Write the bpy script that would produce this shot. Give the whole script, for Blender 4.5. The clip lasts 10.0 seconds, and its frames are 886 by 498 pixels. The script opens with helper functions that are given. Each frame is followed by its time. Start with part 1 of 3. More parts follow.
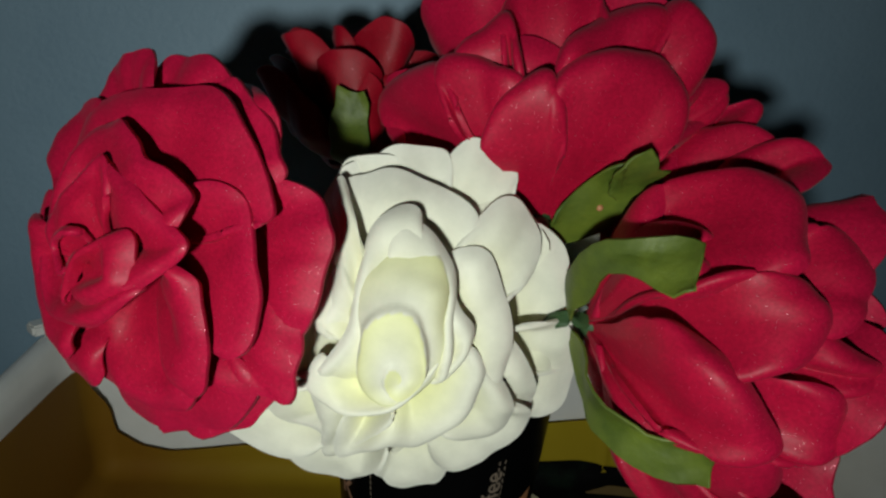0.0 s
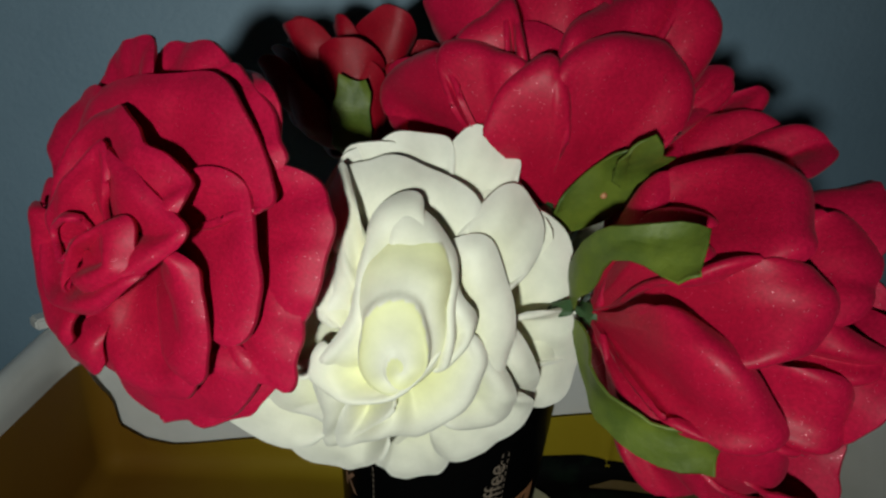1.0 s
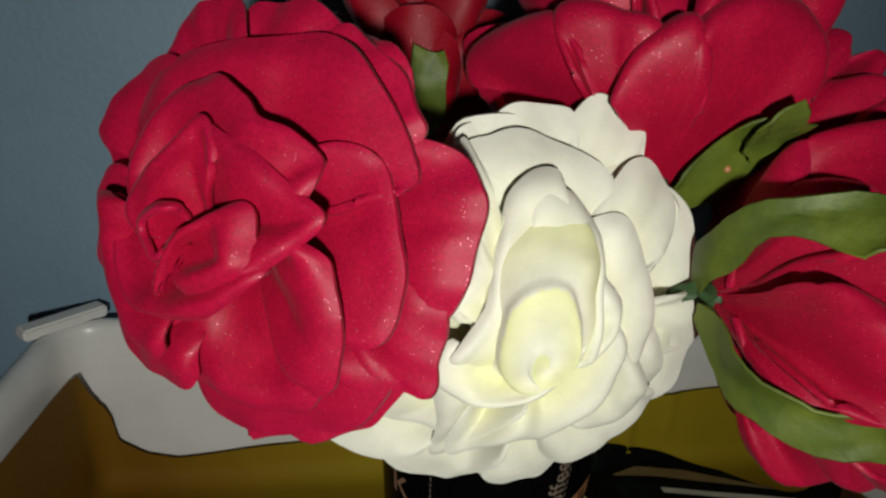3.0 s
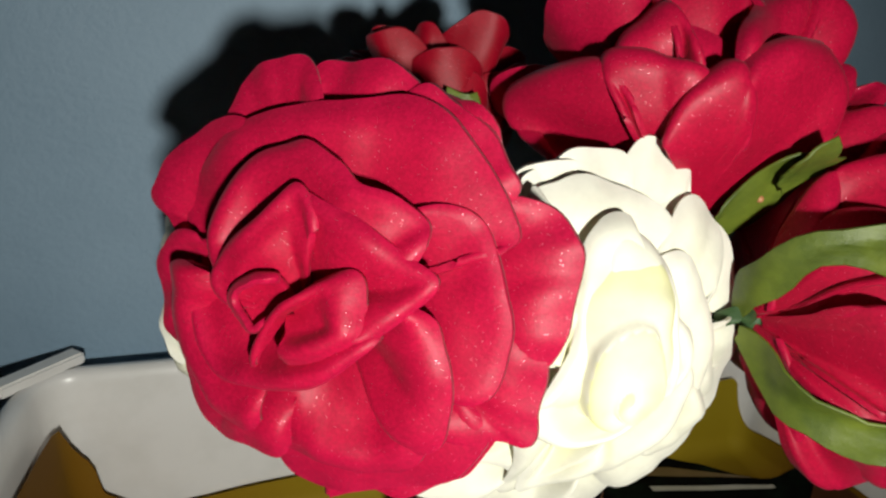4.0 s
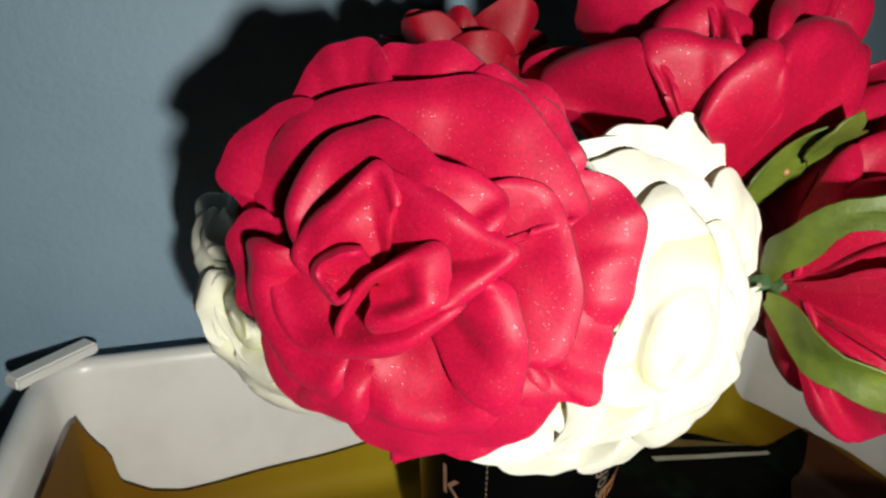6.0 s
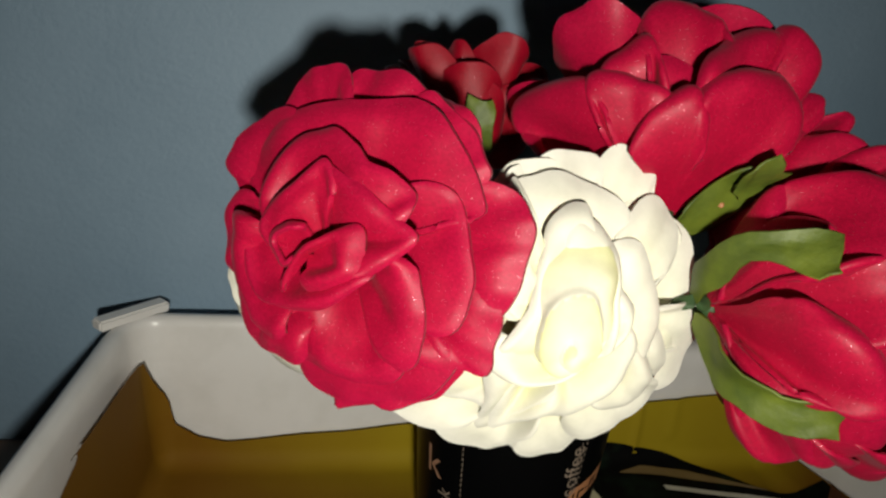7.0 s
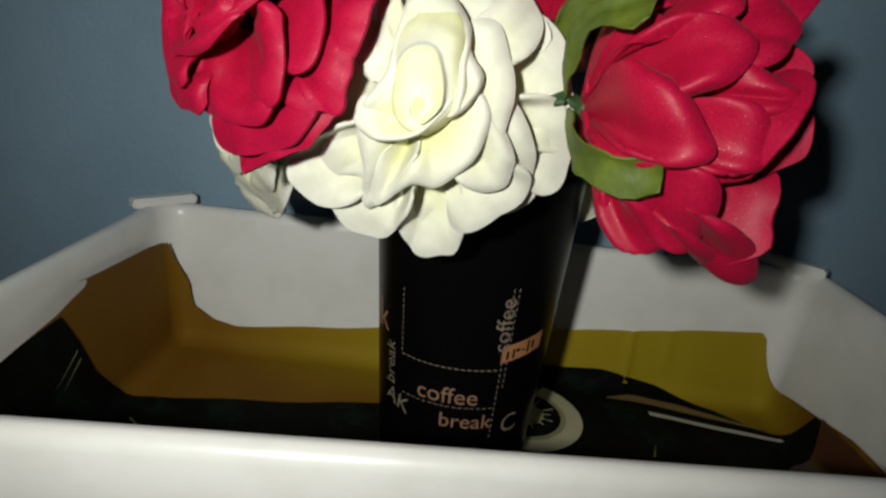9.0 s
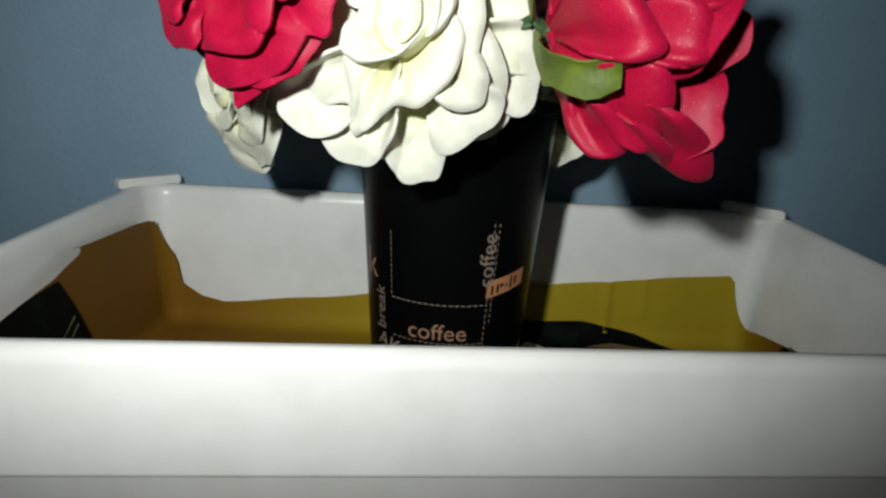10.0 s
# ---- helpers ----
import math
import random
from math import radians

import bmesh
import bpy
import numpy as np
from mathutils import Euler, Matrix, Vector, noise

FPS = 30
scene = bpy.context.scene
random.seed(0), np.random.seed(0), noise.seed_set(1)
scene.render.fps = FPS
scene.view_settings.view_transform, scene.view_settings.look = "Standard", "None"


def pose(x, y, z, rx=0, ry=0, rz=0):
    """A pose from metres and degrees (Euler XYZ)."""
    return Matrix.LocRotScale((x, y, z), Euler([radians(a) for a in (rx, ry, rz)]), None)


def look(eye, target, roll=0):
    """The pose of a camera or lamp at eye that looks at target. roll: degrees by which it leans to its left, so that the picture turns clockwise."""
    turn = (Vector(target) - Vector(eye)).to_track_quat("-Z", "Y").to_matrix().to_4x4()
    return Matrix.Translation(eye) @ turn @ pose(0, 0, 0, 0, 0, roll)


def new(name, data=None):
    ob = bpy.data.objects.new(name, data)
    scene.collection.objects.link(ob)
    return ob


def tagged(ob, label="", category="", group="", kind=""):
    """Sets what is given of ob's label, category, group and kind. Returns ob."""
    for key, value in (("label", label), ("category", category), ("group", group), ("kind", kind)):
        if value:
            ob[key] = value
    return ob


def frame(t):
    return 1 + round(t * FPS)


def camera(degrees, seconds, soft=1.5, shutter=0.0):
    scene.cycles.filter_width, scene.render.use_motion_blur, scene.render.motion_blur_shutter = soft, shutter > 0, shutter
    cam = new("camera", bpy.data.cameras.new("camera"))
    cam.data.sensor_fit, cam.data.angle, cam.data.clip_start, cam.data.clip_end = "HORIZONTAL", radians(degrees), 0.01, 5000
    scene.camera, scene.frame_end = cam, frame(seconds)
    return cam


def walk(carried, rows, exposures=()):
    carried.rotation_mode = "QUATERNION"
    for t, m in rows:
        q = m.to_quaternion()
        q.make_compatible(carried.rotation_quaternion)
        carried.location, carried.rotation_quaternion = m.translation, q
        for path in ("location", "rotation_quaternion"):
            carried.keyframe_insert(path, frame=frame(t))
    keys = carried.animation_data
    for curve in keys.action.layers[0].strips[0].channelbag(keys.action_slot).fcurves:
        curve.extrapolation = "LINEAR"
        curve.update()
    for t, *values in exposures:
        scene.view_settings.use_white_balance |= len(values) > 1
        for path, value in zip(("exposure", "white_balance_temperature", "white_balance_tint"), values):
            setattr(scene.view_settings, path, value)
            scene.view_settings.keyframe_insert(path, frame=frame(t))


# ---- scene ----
cam = camera(70.0, 10.0, soft=2.5)
# seconds, eye, point looked at, lean
PATH = [
    (0, (-0.0308, -0.2399, 0.2566), (0.0099, 0.1336, 0.1195), 4.2),
    (0.5, (-0.0302, -0.2405, 0.255), (0.0109, 0.133, 0.1178), 4.2),
    (1, (-0.0303, -0.2395, 0.254), (0.0083, 0.1337, 0.1152), 4.06),
    (1.5, (-0.0338, -0.2347, 0.249), (0.0038, 0.1377, 0.1079), 3.97),
    (2, (-0.0434, -0.2288, 0.2455), (-0.005, 0.1424, 0.1015), 4.01),
    (2.5, (-0.055, -0.2235, 0.2418), (-0.0063, 0.1466, 0.098), 4.02),
    (4, (-0.0964, -0.2134, 0.2526), (0.0144, 0.1461, 0.1166), 2.67),
    (4.5, (-0.1128, -0.2032, 0.2504), (0.0096, 0.1511, 0.1107), 2.33),
    (5, (-0.1236, -0.196, 0.2477), (0.0225, 0.1503, 0.1108), 2.08),
    (5.2, (-0.1283, -0.1934, 0.2457), (0.0193, 0.1508, 0.1053), 1.75),
    (6.5, (-0.1017, -0.2361, 0.2562), (-0.0043, 0.1257, 0.1163), 3.5),
    (7, (-0.0852, -0.2541, 0.2581), (-0.0211, 0.1165, 0.122), 5.15),
    (7.5, (-0.0649, -0.2712, 0.244), (-0.0258, 0.1022, 0.106), 5.87),
    (8, (-0.0481, -0.2824, 0.2371), (-0.0244, 0.0946, 0.1054), 5.43),
    (8.5, (-0.0278, -0.2916, 0.224), (-0.0187, 0.0875, 0.0967), 5.28),
    (9, (-0.0153, -0.3055, 0.1993), (-0.015, 0.0747, 0.0751), 5.85),
    (9.5, (-0.0132, -0.3204, 0.1853), (-0.0164, 0.0636, 0.0733), 5.07),
    (10, (-0.0165, -0.3314, 0.1718), (-0.0019, 0.0514, 0.0566), 3.28),
]
# seconds, stops, white balance
EXPOSE = [(0.0, -0.55, 6100, -2), (1.5, -0.55, 6100, -2), (2.5, -0.55, 6300, 2), (4.0, 0.3, 6500, 6), (5.2, 0.65, 6500, 4), (6.5, 0.45, 6700, 6), (7.0, 0.15, 6800, 7), (7.5, -0.15, 6800, 6), (8.0, -0.35, 6800, 5), (8.5, -0.2, 6600, 4), (9.5, 0.15, 6100, 2), (10.0, 0.35, 6000, 2)]
walk(cam, [(t, look(eye, target, roll)) for t, eye, target, roll in PATH], EXPOSE)

# ---- world and light: a dark room, lit by a small phone torch held beside the camera ----
world = bpy.data.worlds.new("world")
scene.world = world
world.use_nodes = True
world.node_tree.nodes["Background"].inputs[0].default_value = (0.45, 0.6, 0.8, 1)
world.node_tree.nodes["Background"].inputs[1].default_value = 0.009
torch = bpy.data.lights.new("torch", "SPOT")
torch.spot_size, torch.spot_blend = math.radians(106), 1.0
torch.energy, torch.shadow_soft_size, torch.color = 4.5, 0.009, (1.0, 0.97, 0.90)
new("torch", torch).matrix_world = look((-0.080, -0.375, 0.234), (-0.045, 0.10, 0.165))


# ---- materials ----
def material(name, colour, rough=0.5, metal=0.0, spec=0.5):
    m = bpy.data.materials.new(name)
    m.use_nodes = True
    b = m.node_tree.nodes["Principled BSDF"]
    b.inputs["Base Color"].default_value = (*colour, 1)
    b.inputs["Roughness"].default_value = rough
    b.inputs["Metallic"].default_value = metal
    b.inputs["Specular IOR Level"].default_value = spec
    return m


def node(m, kind, **settings):
    n = m.node_tree.nodes.new(kind)
    for key, value in settings.items():
        if key in n.inputs:
            n.inputs[key].default_value = value
    return n


def grain(m, scale, detail, lo, hi, size=(0, 1), coords="Object"):
    """Base colour that drifts between two colours with a noise of the given scale."""
    tree = m.node_tree
    b = tree.nodes["Principled BSDF"]
    c = node(m, "ShaderNodeTexCoord")
    n = node(m, "ShaderNodeTexNoise", Scale=scale, Detail=detail, Roughness=0.6)
    r = node(m, "ShaderNodeValToRGB")
    r.color_ramp.elements[0].position, r.color_ramp.elements[1].position = size
    r.color_ramp.elements[0].color, r.color_ramp.elements[1].color = (*lo, 1), (*hi, 1)
    tree.links.new(c.outputs[coords], n.inputs["Vector"])
    tree.links.new(n.outputs["Fac"], r.inputs["Fac"])
    tree.links.new(r.outputs["Color"], b.inputs["Base Color"])
    return r


def relief(m, scale, strength, distance, detail=4.0):
    tree = m.node_tree
    b = tree.nodes["Principled BSDF"]
    c = node(m, "ShaderNodeTexCoord")
    n = node(m, "ShaderNodeTexNoise", Scale=scale, Detail=detail, Roughness=0.65)
    k = node(m, "ShaderNodeBump", Strength=strength, Distance=distance)
    tree.links.new(c.outputs["Object"], n.inputs["Vector"])
    tree.links.new(n.outputs["Fac"], k.inputs["Height"])
    tree.links.new(k.outputs["Normal"], b.inputs["Normal"])


def foam(name, colour, deep, tip, glitter, rough):
    """Foam sheet: a colour that changes from the petal's foot to its edge, felt-like relief, fine sparkle."""
    m = material(name, colour, rough)
    tree = m.node_tree
    b = tree.nodes["Principled BSDF"]
    uv = node(m, "ShaderNodeUVMap")
    sep = node(m, "ShaderNodeSeparateXYZ")
    ramp = node(m, "ShaderNodeValToRGB")
    e = ramp.color_ramp.elements
    e[0].position, e[0].color = 0.15, (*deep, 1)
    e[1].position, e[1].color = 0.75, (*colour, 1)
    e.new(1.0).color = (*tip, 1)
    c = node(m, "ShaderNodeTexCoord")
    blotch = node(m, "ShaderNodeTexNoise", Scale=90.0, Detail=5.0, Roughness=0.6)
    mix = node(m, "ShaderNodeMix")
    mix.data_type, mix.blend_type = "RGBA", "MULTIPLY"
    mix.inputs[0].default_value = 0.55
    shade = node(m, "ShaderNodeValToRGB")
    shade.color_ramp.elements[0].position, shade.color_ramp.elements[1].position = 0.3, 0.65
    shade.color_ramp.elements[0].color = (0.72, 0.72, 0.72, 1)
    tree.links.new(uv.outputs["UV"], sep.inputs["Vector"])
    tree.links.new(sep.outputs["Y"], ramp.inputs["Fac"])
    tree.links.new(c.outputs["Object"], blotch.inputs["Vector"])
    tree.links.new(blotch.outputs["Fac"], shade.inputs["Fac"])
    tree.links.new(ramp.outputs["Color"], mix.inputs[6])
    tree.links.new(shade.outputs["Color"], mix.inputs[7])
    tree.links.new(mix.outputs[2], b.inputs["Base Color"])
    fine = node(m, "ShaderNodeTexNoise", Scale=1500.0, Detail=3.0, Roughness=0.7)
    bump = node(m, "ShaderNodeBump", Strength=0.25, Distance=0.00022)
    tree.links.new(c.outputs["Object"], fine.inputs["Vector"])
    tree.links.new(fine.outputs["Fac"], bump.inputs["Height"])
    tree.links.new(bump.outputs["Normal"], b.inputs["Normal"])
    if glitter:
        grit = node(m, "ShaderNodeTexNoise", Scale=1100.0, Detail=2.0, Roughness=0.8)
        tone = node(m, "ShaderNodeValToRGB")
        tone.color_ramp.elements[0].position, tone.color_ramp.elements[1].position = 0.36, 0.64
        tone.color_ramp.elements[0].color = (0.55, 0.55, 0.55, 1)
        mottle = node(m, "ShaderNodeMix")
        mottle.data_type, mottle.blend_type = "RGBA", "MULTIPLY"
        mottle.inputs[0].default_value = 0.55
        tree.links.new(c.outputs["Object"], grit.inputs["Vector"])
        tree.links.new(grit.outputs["Fac"], tone.inputs["Fac"])
        tree.links.new(mix.outputs[2], mottle.inputs[6])
        tree.links.new(tone.outputs["Color"], mottle.inputs[7])
        speck = node(m, "ShaderNodeTexVoronoi", Scale=1700.0)
        spot = node(m, "ShaderNodeMath")
        spot.operation = "LESS_THAN"
        spot.inputs[1].default_value = 0.15
        pick = node(m, "ShaderNodeSeparateXYZ")
        few = node(m, "ShaderNodeMath")
        few.operation = "GREATER_THAN"
        few.inputs[1].default_value = 0.79
        both = node(m, "ShaderNodeMath")
        both.operation = "MULTIPLY"
        flake = node(m, "ShaderNodeMix")
        flake.data_type = "RGBA"
        flake.inputs[7].default_value = (0.90, 0.36, 0.45, 1)
        tree.links.new(c.outputs["Object"], speck.inputs["Vector"])
        tree.links.new(speck.outputs["Distance"], spot.inputs[0])
        tree.links.new(speck.outputs["Color"], pick.inputs["Vector"])
        tree.links.new(pick.outputs["X"], few.inputs[0])
        tree.links.new(spot.outputs[0], both.inputs[0])
        tree.links.new(few.outputs[0], both.inputs[1])
        tree.links.new(both.outputs[0], flake.inputs[0])
        tree.links.new(mottle.outputs[2], flake.inputs[6])
        tree.links.new(flake.outputs[2], b.inputs["Base Color"])
        tree.links.new(both.outputs[0], b.inputs["Metallic"])
    b.inputs["Sheen Weight"].default_value = 0.03
    b.inputs["Specular IOR Level"].default_value = 0.22
    b.inputs["Sheen Roughness"].default_value = 0.4
    return m


RED = foam("red_foam", (0.47, 0.0035, 0.041), (0.42, 0.0025, 0.030), (0.49, 0.0045, 0.050), True, 0.47)
DARK_RED = foam("dark_red_foam", (0.28, 0.0008, 0.012), (0.22, 0.0006, 0.008), (0.32, 0.001, 0.016), True, 0.50)
# the yellow foot colour paints in light glowing through the deep petals
WHITE = foam("white_foam", (0.82, 0.80, 0.65), (0.82, 0.82, 0.33), (0.83, 0.81, 0.72), False, 0.5)
LEAF = material("green_paper", (0.10, 0.20, 0.03), 0.55)
grain(LEAF, 60.0, 6.0, (0.038, 0.064, 0.006), (0.145, 0.185, 0.018), (0.3, 0.7))
relief(LEAF, 500.0, 0.4, 0.0005)
DARK_LEAF = material("dark_green_leaf", (0.02, 0.06, 0.02), 0.4)
STEM = material("green_tape", (0.03, 0.07, 0.02), 0.6)
PAINT = material("blue_wall_paint", (0.24, 0.34, 0.45), 0.55)
grain(PAINT, 9.0, 6.0, (0.21, 0.31, 0.41), (0.26, 0.37, 0.48), (0.3, 0.7))
relief(PAINT, 260.0, 0.45, 0.001, 8.0)
PLASTIC = material("white_plastic", (0.80, 0.78, 0.75), 0.32)
grain(PLASTIC, 35.0, 6.0, (0.76, 0.74, 0.71), (0.84, 0.82, 0.80), (0.25, 0.6))
relief(PLASTIC, 60.0, 0.08, 0.001)
CUP = material("black_glaze", (0.002, 0.002, 0.0022), 0.28, 0.0, 0.09)
INK = material("copper_ink", (0.36, 0.20, 0.13), 0.5)
PALE_INK = material("pale_ink", (0.42, 0.33, 0.27), 0.5)
PAPER = material("ochre_print", (0.30, 0.17, 0.02), 0.7, 0.0, 0.15)
BLACK_PRINT = material("black_print", (0.006, 0.007, 0.005), 0.55, 0.0, 0.03)
WOOD = material("table_wood", (0.16, 0.09, 0.05), 0.5)
grain(WOOD, 14.0, 8.0, (0.10, 0.05, 0.03), (0.22, 0.13, 0.07))
PLASTER = material("grey_plaster", (0.4, 0.42, 0.45), 0.8)


# ---- mesh helpers ----
def mesh(name, verts, faces, mat, parent=None, smooth=True, uvs=None, label=""):
    me = bpy.data.meshes.new(name)
    me.from_pydata([tuple(v) for v in verts], [], faces)
    me.materials.append(mat)
    if uvs:
        layer = me.uv_layers.new(name="UVMap")
        for loop in me.loops:
            layer.data[loop.index].uv = uvs[loop.vertex_index]
    if smooth:
        me.polygons.foreach_set("use_smooth", [True] * len(me.polygons))
    me.update()
    ob = new(name, me)
    ob.parent = parent
    if label:
        tagged(ob, label)
    return ob


def part(name, bm, mat, parent=None, label="", smooth=False):
    me = bpy.data.meshes.new(name)
    bm.normal_update()
    bm.to_mesh(me)
    bm.free()
    me.materials.append(mat)
    if smooth:
        me.polygons.foreach_set("use_smooth", [True] * len(me.polygons))
    ob = new(name, me)
    ob.parent = parent
    if label:
        tagged(ob, label)
    return ob


def box(x0, x1, y0, y1, z0, z1, bevel=0.0):
    bm = bmesh.new()
    bmesh.ops.create_cube(bm, size=1, matrix=Matrix.LocRotScale(((x0 + x1) / 2, (y0 + y1) / 2, (z0 + z1) / 2), None, (x1 - x0, y1 - y0, z1 - z0)))
    if bevel:
        bmesh.ops.bevel(bm, geom=bm.edges[:], offset=bevel, segments=2, affect="EDGES")
    return bm


def sheet(name, pts, thick, mat, parent, label="", uvs=None):
    """A thick sheet over a grid of points pts[i][j], closed round its edge."""
    P = np.array(pts, float)
    ni, nj = P.shape[:2]
    du = np.gradient(P, axis=0)
    dv = np.gradient(P, axis=1)
    N = np.cross(du, dv)
    N /= np.linalg.norm(N, axis=2)[..., None] + 1e-12
    top, low = (P + N * thick / 2).reshape(-1, 3), (P - N * thick / 2).reshape(-1, 3)
    verts = [*top, *low]
    n = ni * nj
    faces = []
    for i in range(ni - 1):
        for j in range(nj - 1):
            a, b, c, d = i * nj + j, (i + 1) * nj + j, (i + 1) * nj + j + 1, i * nj + j + 1
            faces.append((a, b, c, d))
            faces.append((n + d, n + c, n + b, n + a))
    rim = [i * nj for i in range(ni)] + [(ni - 1) * nj + j for j in range(1, nj)] + [i * nj + nj - 1 for i in range(ni - 2, -1, -1)] + [j for j in range(nj - 2, 0, -1)]
    # the cut edge keeps its own corners, so that it shades as a cut
    k, m = len(verts), len(rim)
    mid = P.reshape(-1, 3)
    inner = np.clip(np.array([divmod(i, nj) for i in rim]), 1, (ni - 2, nj - 2))
    out = np.array([mid[i] - P[a, b] for i, (a, b) in zip(rim, inner)])
    out /= np.linalg.norm(out, axis=1)[:, None] + 1e-12
    verts += [top[i] for i in rim] + [mid[i] + out[q] * thick * 0.45 for q, i in enumerate(rim)] + [low[i] for i in rim]
    for a in range(m):
        b = (a + 1) % m
        faces.append((k + b, k + a, k + m + a, k + m + b))
        faces.append((k + m + b, k + m + a, k + 2 * m + a, k + 2 * m + b))
    uv = None
    if uvs is not None:
        flat = [tuple(q) for row in uvs for q in row]
        uv = flat + flat + [flat[i] for i in rim] * 3
    return mesh(name, verts, faces, mat, parent, True, uv, label)


def curve_through(pts, s):
    """A smooth curve through control points, at 0..1."""
    k = len(pts) - 1
    x = min(max(s, 0.0), 1.0) * k
    i = min(int(x), k - 1)
    f = x - i
    p = [np.array(pts[min(max(i + o, 0), k)], float) for o in (-1, 0, 1, 2)]
    return 0.5 * (2 * p[1] + (p[2] - p[0]) * f + (2 * p[0] - 5 * p[1] + 4 * p[2] - p[3]) * f * f + (3 * p[1] - p[0] - 3 * p[2] + p[3]) * f ** 3)


def soften(p, seed, amount):
    """Slow dents that all sheets of a flower share, so that they stay nested."""
    v = Vector(p)
    d = noise.noise_vector(v * 62 + Vector((seed * 7.3, seed * 3.1, 5))) * 0.0040 + noise.noise_vector(v * 140 + Vector((3, seed * 5.7, 1))) * 0.0009
    return tuple(v + d * amount * min(1.0, v.length / 0.02))


def petal(parent, mat, turn, half, profile, rng, dome=0.004, cup_in=0.0, ruffle=0.003, spiral=0.003, lobes=2, round_=0.45, thick=0.0010, sway=0.0, nu=0, nv=18, dents=1.0, name="petal"):
    """One foam petal: turn and half-width in degrees round the flower's axis, profile of (radius, height) points from foot to edge."""
    ph = [rng.uniform(0, 6.28) for _ in range(6)]
    deep = [rng.uniform(0.6, 1.3) for _ in range(4)]
    nu = nu or 11 + 10 * lobes
    pts, uvs = [], []
    for i in range(nu):
        u = -1 + 2 * i / (nu - 1)
        row, ur = [], []
        reach = 1 - round_ + round_ * (1 - abs(u) ** 4) ** 0.5 - (0.10 if dome < 0 else 0.17) * deep[0] * (math.cos(lobes * math.pi * (u + 1) + 0.25 * math.sin(ph[0])) * 0.5 + 0.5) * (1 - u ** 4) + 0.03 * math.sin(2.6 * lobes * u / 2 + ph[1])
        for j in range(nv):
            v = j / (nv - 1)
            s = v * reach
            r, z = curve_through(profile, s)
            r2, z2 = curve_through(profile, min(s + 0.02, 1))
            r1, z1 = curve_through(profile, max(s - 0.02, 0))
            tr, tz = r2 - r1, z2 - z1
            ln = math.hypot(tr, tz) + 1e-9
            nr, nz = tz / ln, -tr / ln          # outward, away from the axis
            width = math.radians(half) * (0.55 + 0.45 * math.sin(math.pi * (0.08 + 0.62 * v)))
            a = math.radians(turn) + u * width + sway * v * v
            k = 0.0
            for q in range(lobes):
                c0 = (q + 0.5) / lobes * 2 - 1
                k += deep[1 + q % 2] * math.exp(-((u - c0) / (0.75 / lobes)) ** 2 - ((v - 0.66) / 0.26) ** 2)
            off = dome * k
            off += ruffle * v ** 2 * (math.sin(1.8 * lobes * u + ph[2]) + 0.6 * math.sin(3.1 * lobes * u + ph[3]) + 0.3 * math.sin(5.3 * lobes * u + ph[5]))
            off += 0.0011 * math.sin(5 * v + 3 * u + ph[4]) + spiral * u
            off += 0.0012 * abs(u) ** 3 * v - cup_in * u * u * v
            r, z = r + off * nr, z + off * nz
            row.append(soften((r * math.cos(a), r * math.sin(a), z), parent["seed"], dents))
            ur.append((u * 0.5 + 0.5, s))
        pts.append(row)
        uvs.append(ur)
    return sheet(name, pts, thick, mat, parent, "", uvs)


def heart(parent, mat, rng, radius, z0, z1, turns=2.2, lean=(0.0, 0.0)):
    """The rolled middle of a rose."""
    pts, uvs = [], []
    n, nv = 46, 9
    for i in range(n):
        f = i / (n - 1)
        a = f * turns * 2 * math.pi
        row, ur = [], []
        for j in range(nv):
            v = j / (nv - 1)
            r = radius * (0.16 + 0.84 * f) * (0.75 + 0.45 * math.sin(v * 2.3)) * (1 + 0.22 * math.sin(a * 1.5 + 1) * v) + 0.0022 * v ** 4 * f
            h = z0 + (z1 - z0) * v * (1 - 0.16 * f + 0.06 * math.sin(a * 1.4))
            row.append((r * math.cos(a) + lean[0] * v, r * math.sin(a) + lean[1] * v, h))
            ur.append((f, v))
        pts.append(row)
        uvs.append(ur)
    return sheet("rolled_heart", pts, 0.0013, mat, parent, "", uvs)


def swirl(parent, mat, radius, z0, z1, turns=2.3, step=0.0026, aspect=1.32, power=2.0, lean=(0.0, 0.0), at=(0.0, 0.0)):
    """A closed rosebud: a rounded mound whose surface steps down along a spiral, like petals wound round one another."""
    verts, faces, uvs = [], [], []
    na, nf = 72, 44
    for j in range(nf):
        f = j / (nf - 1)
        for i in range(na):
            a = 2 * math.pi * i / na
            s = (f * turns - a / (2 * math.pi)) % 1.0
            fall = 1 - s / 0.14 if s < 0.14 else (s - 0.14) / 0.86
            lift = step * fall * fall * (3 - 2 * fall) * min(1, f * 2.4) ** 1.2 * (0.50 + 0.50 * (0.5 + 0.5 * math.sin(a + 5.0 * f)))
            r = radius * f ** 0.85 * (1 + 0.10 * math.sin(2 * a + 0.6) * f) + 0.35 * lift * f
            h = z1 - (z1 - z0) * f ** power + lift
            verts.append(soften((at[0] + r * math.cos(a) + lean[0] * (1 - f), at[1] + aspect * r * math.sin(a) + lean[1] * (1 - f), h), parent["seed"], 0.6))
            uvs.append((i / na, 0.35 + 0.5 * (1 - s)))
    for j in range(nf - 1):
        for i in range(na):
            k = (i + 1) % na
            faces.append((j * na + i, (j + 1) * na + i, (j + 1) * na + k, j * na + k))
    faces.append(tuple(range(na)))
    return mesh("rolled_heart", verts, faces, mat, parent, True, uvs)


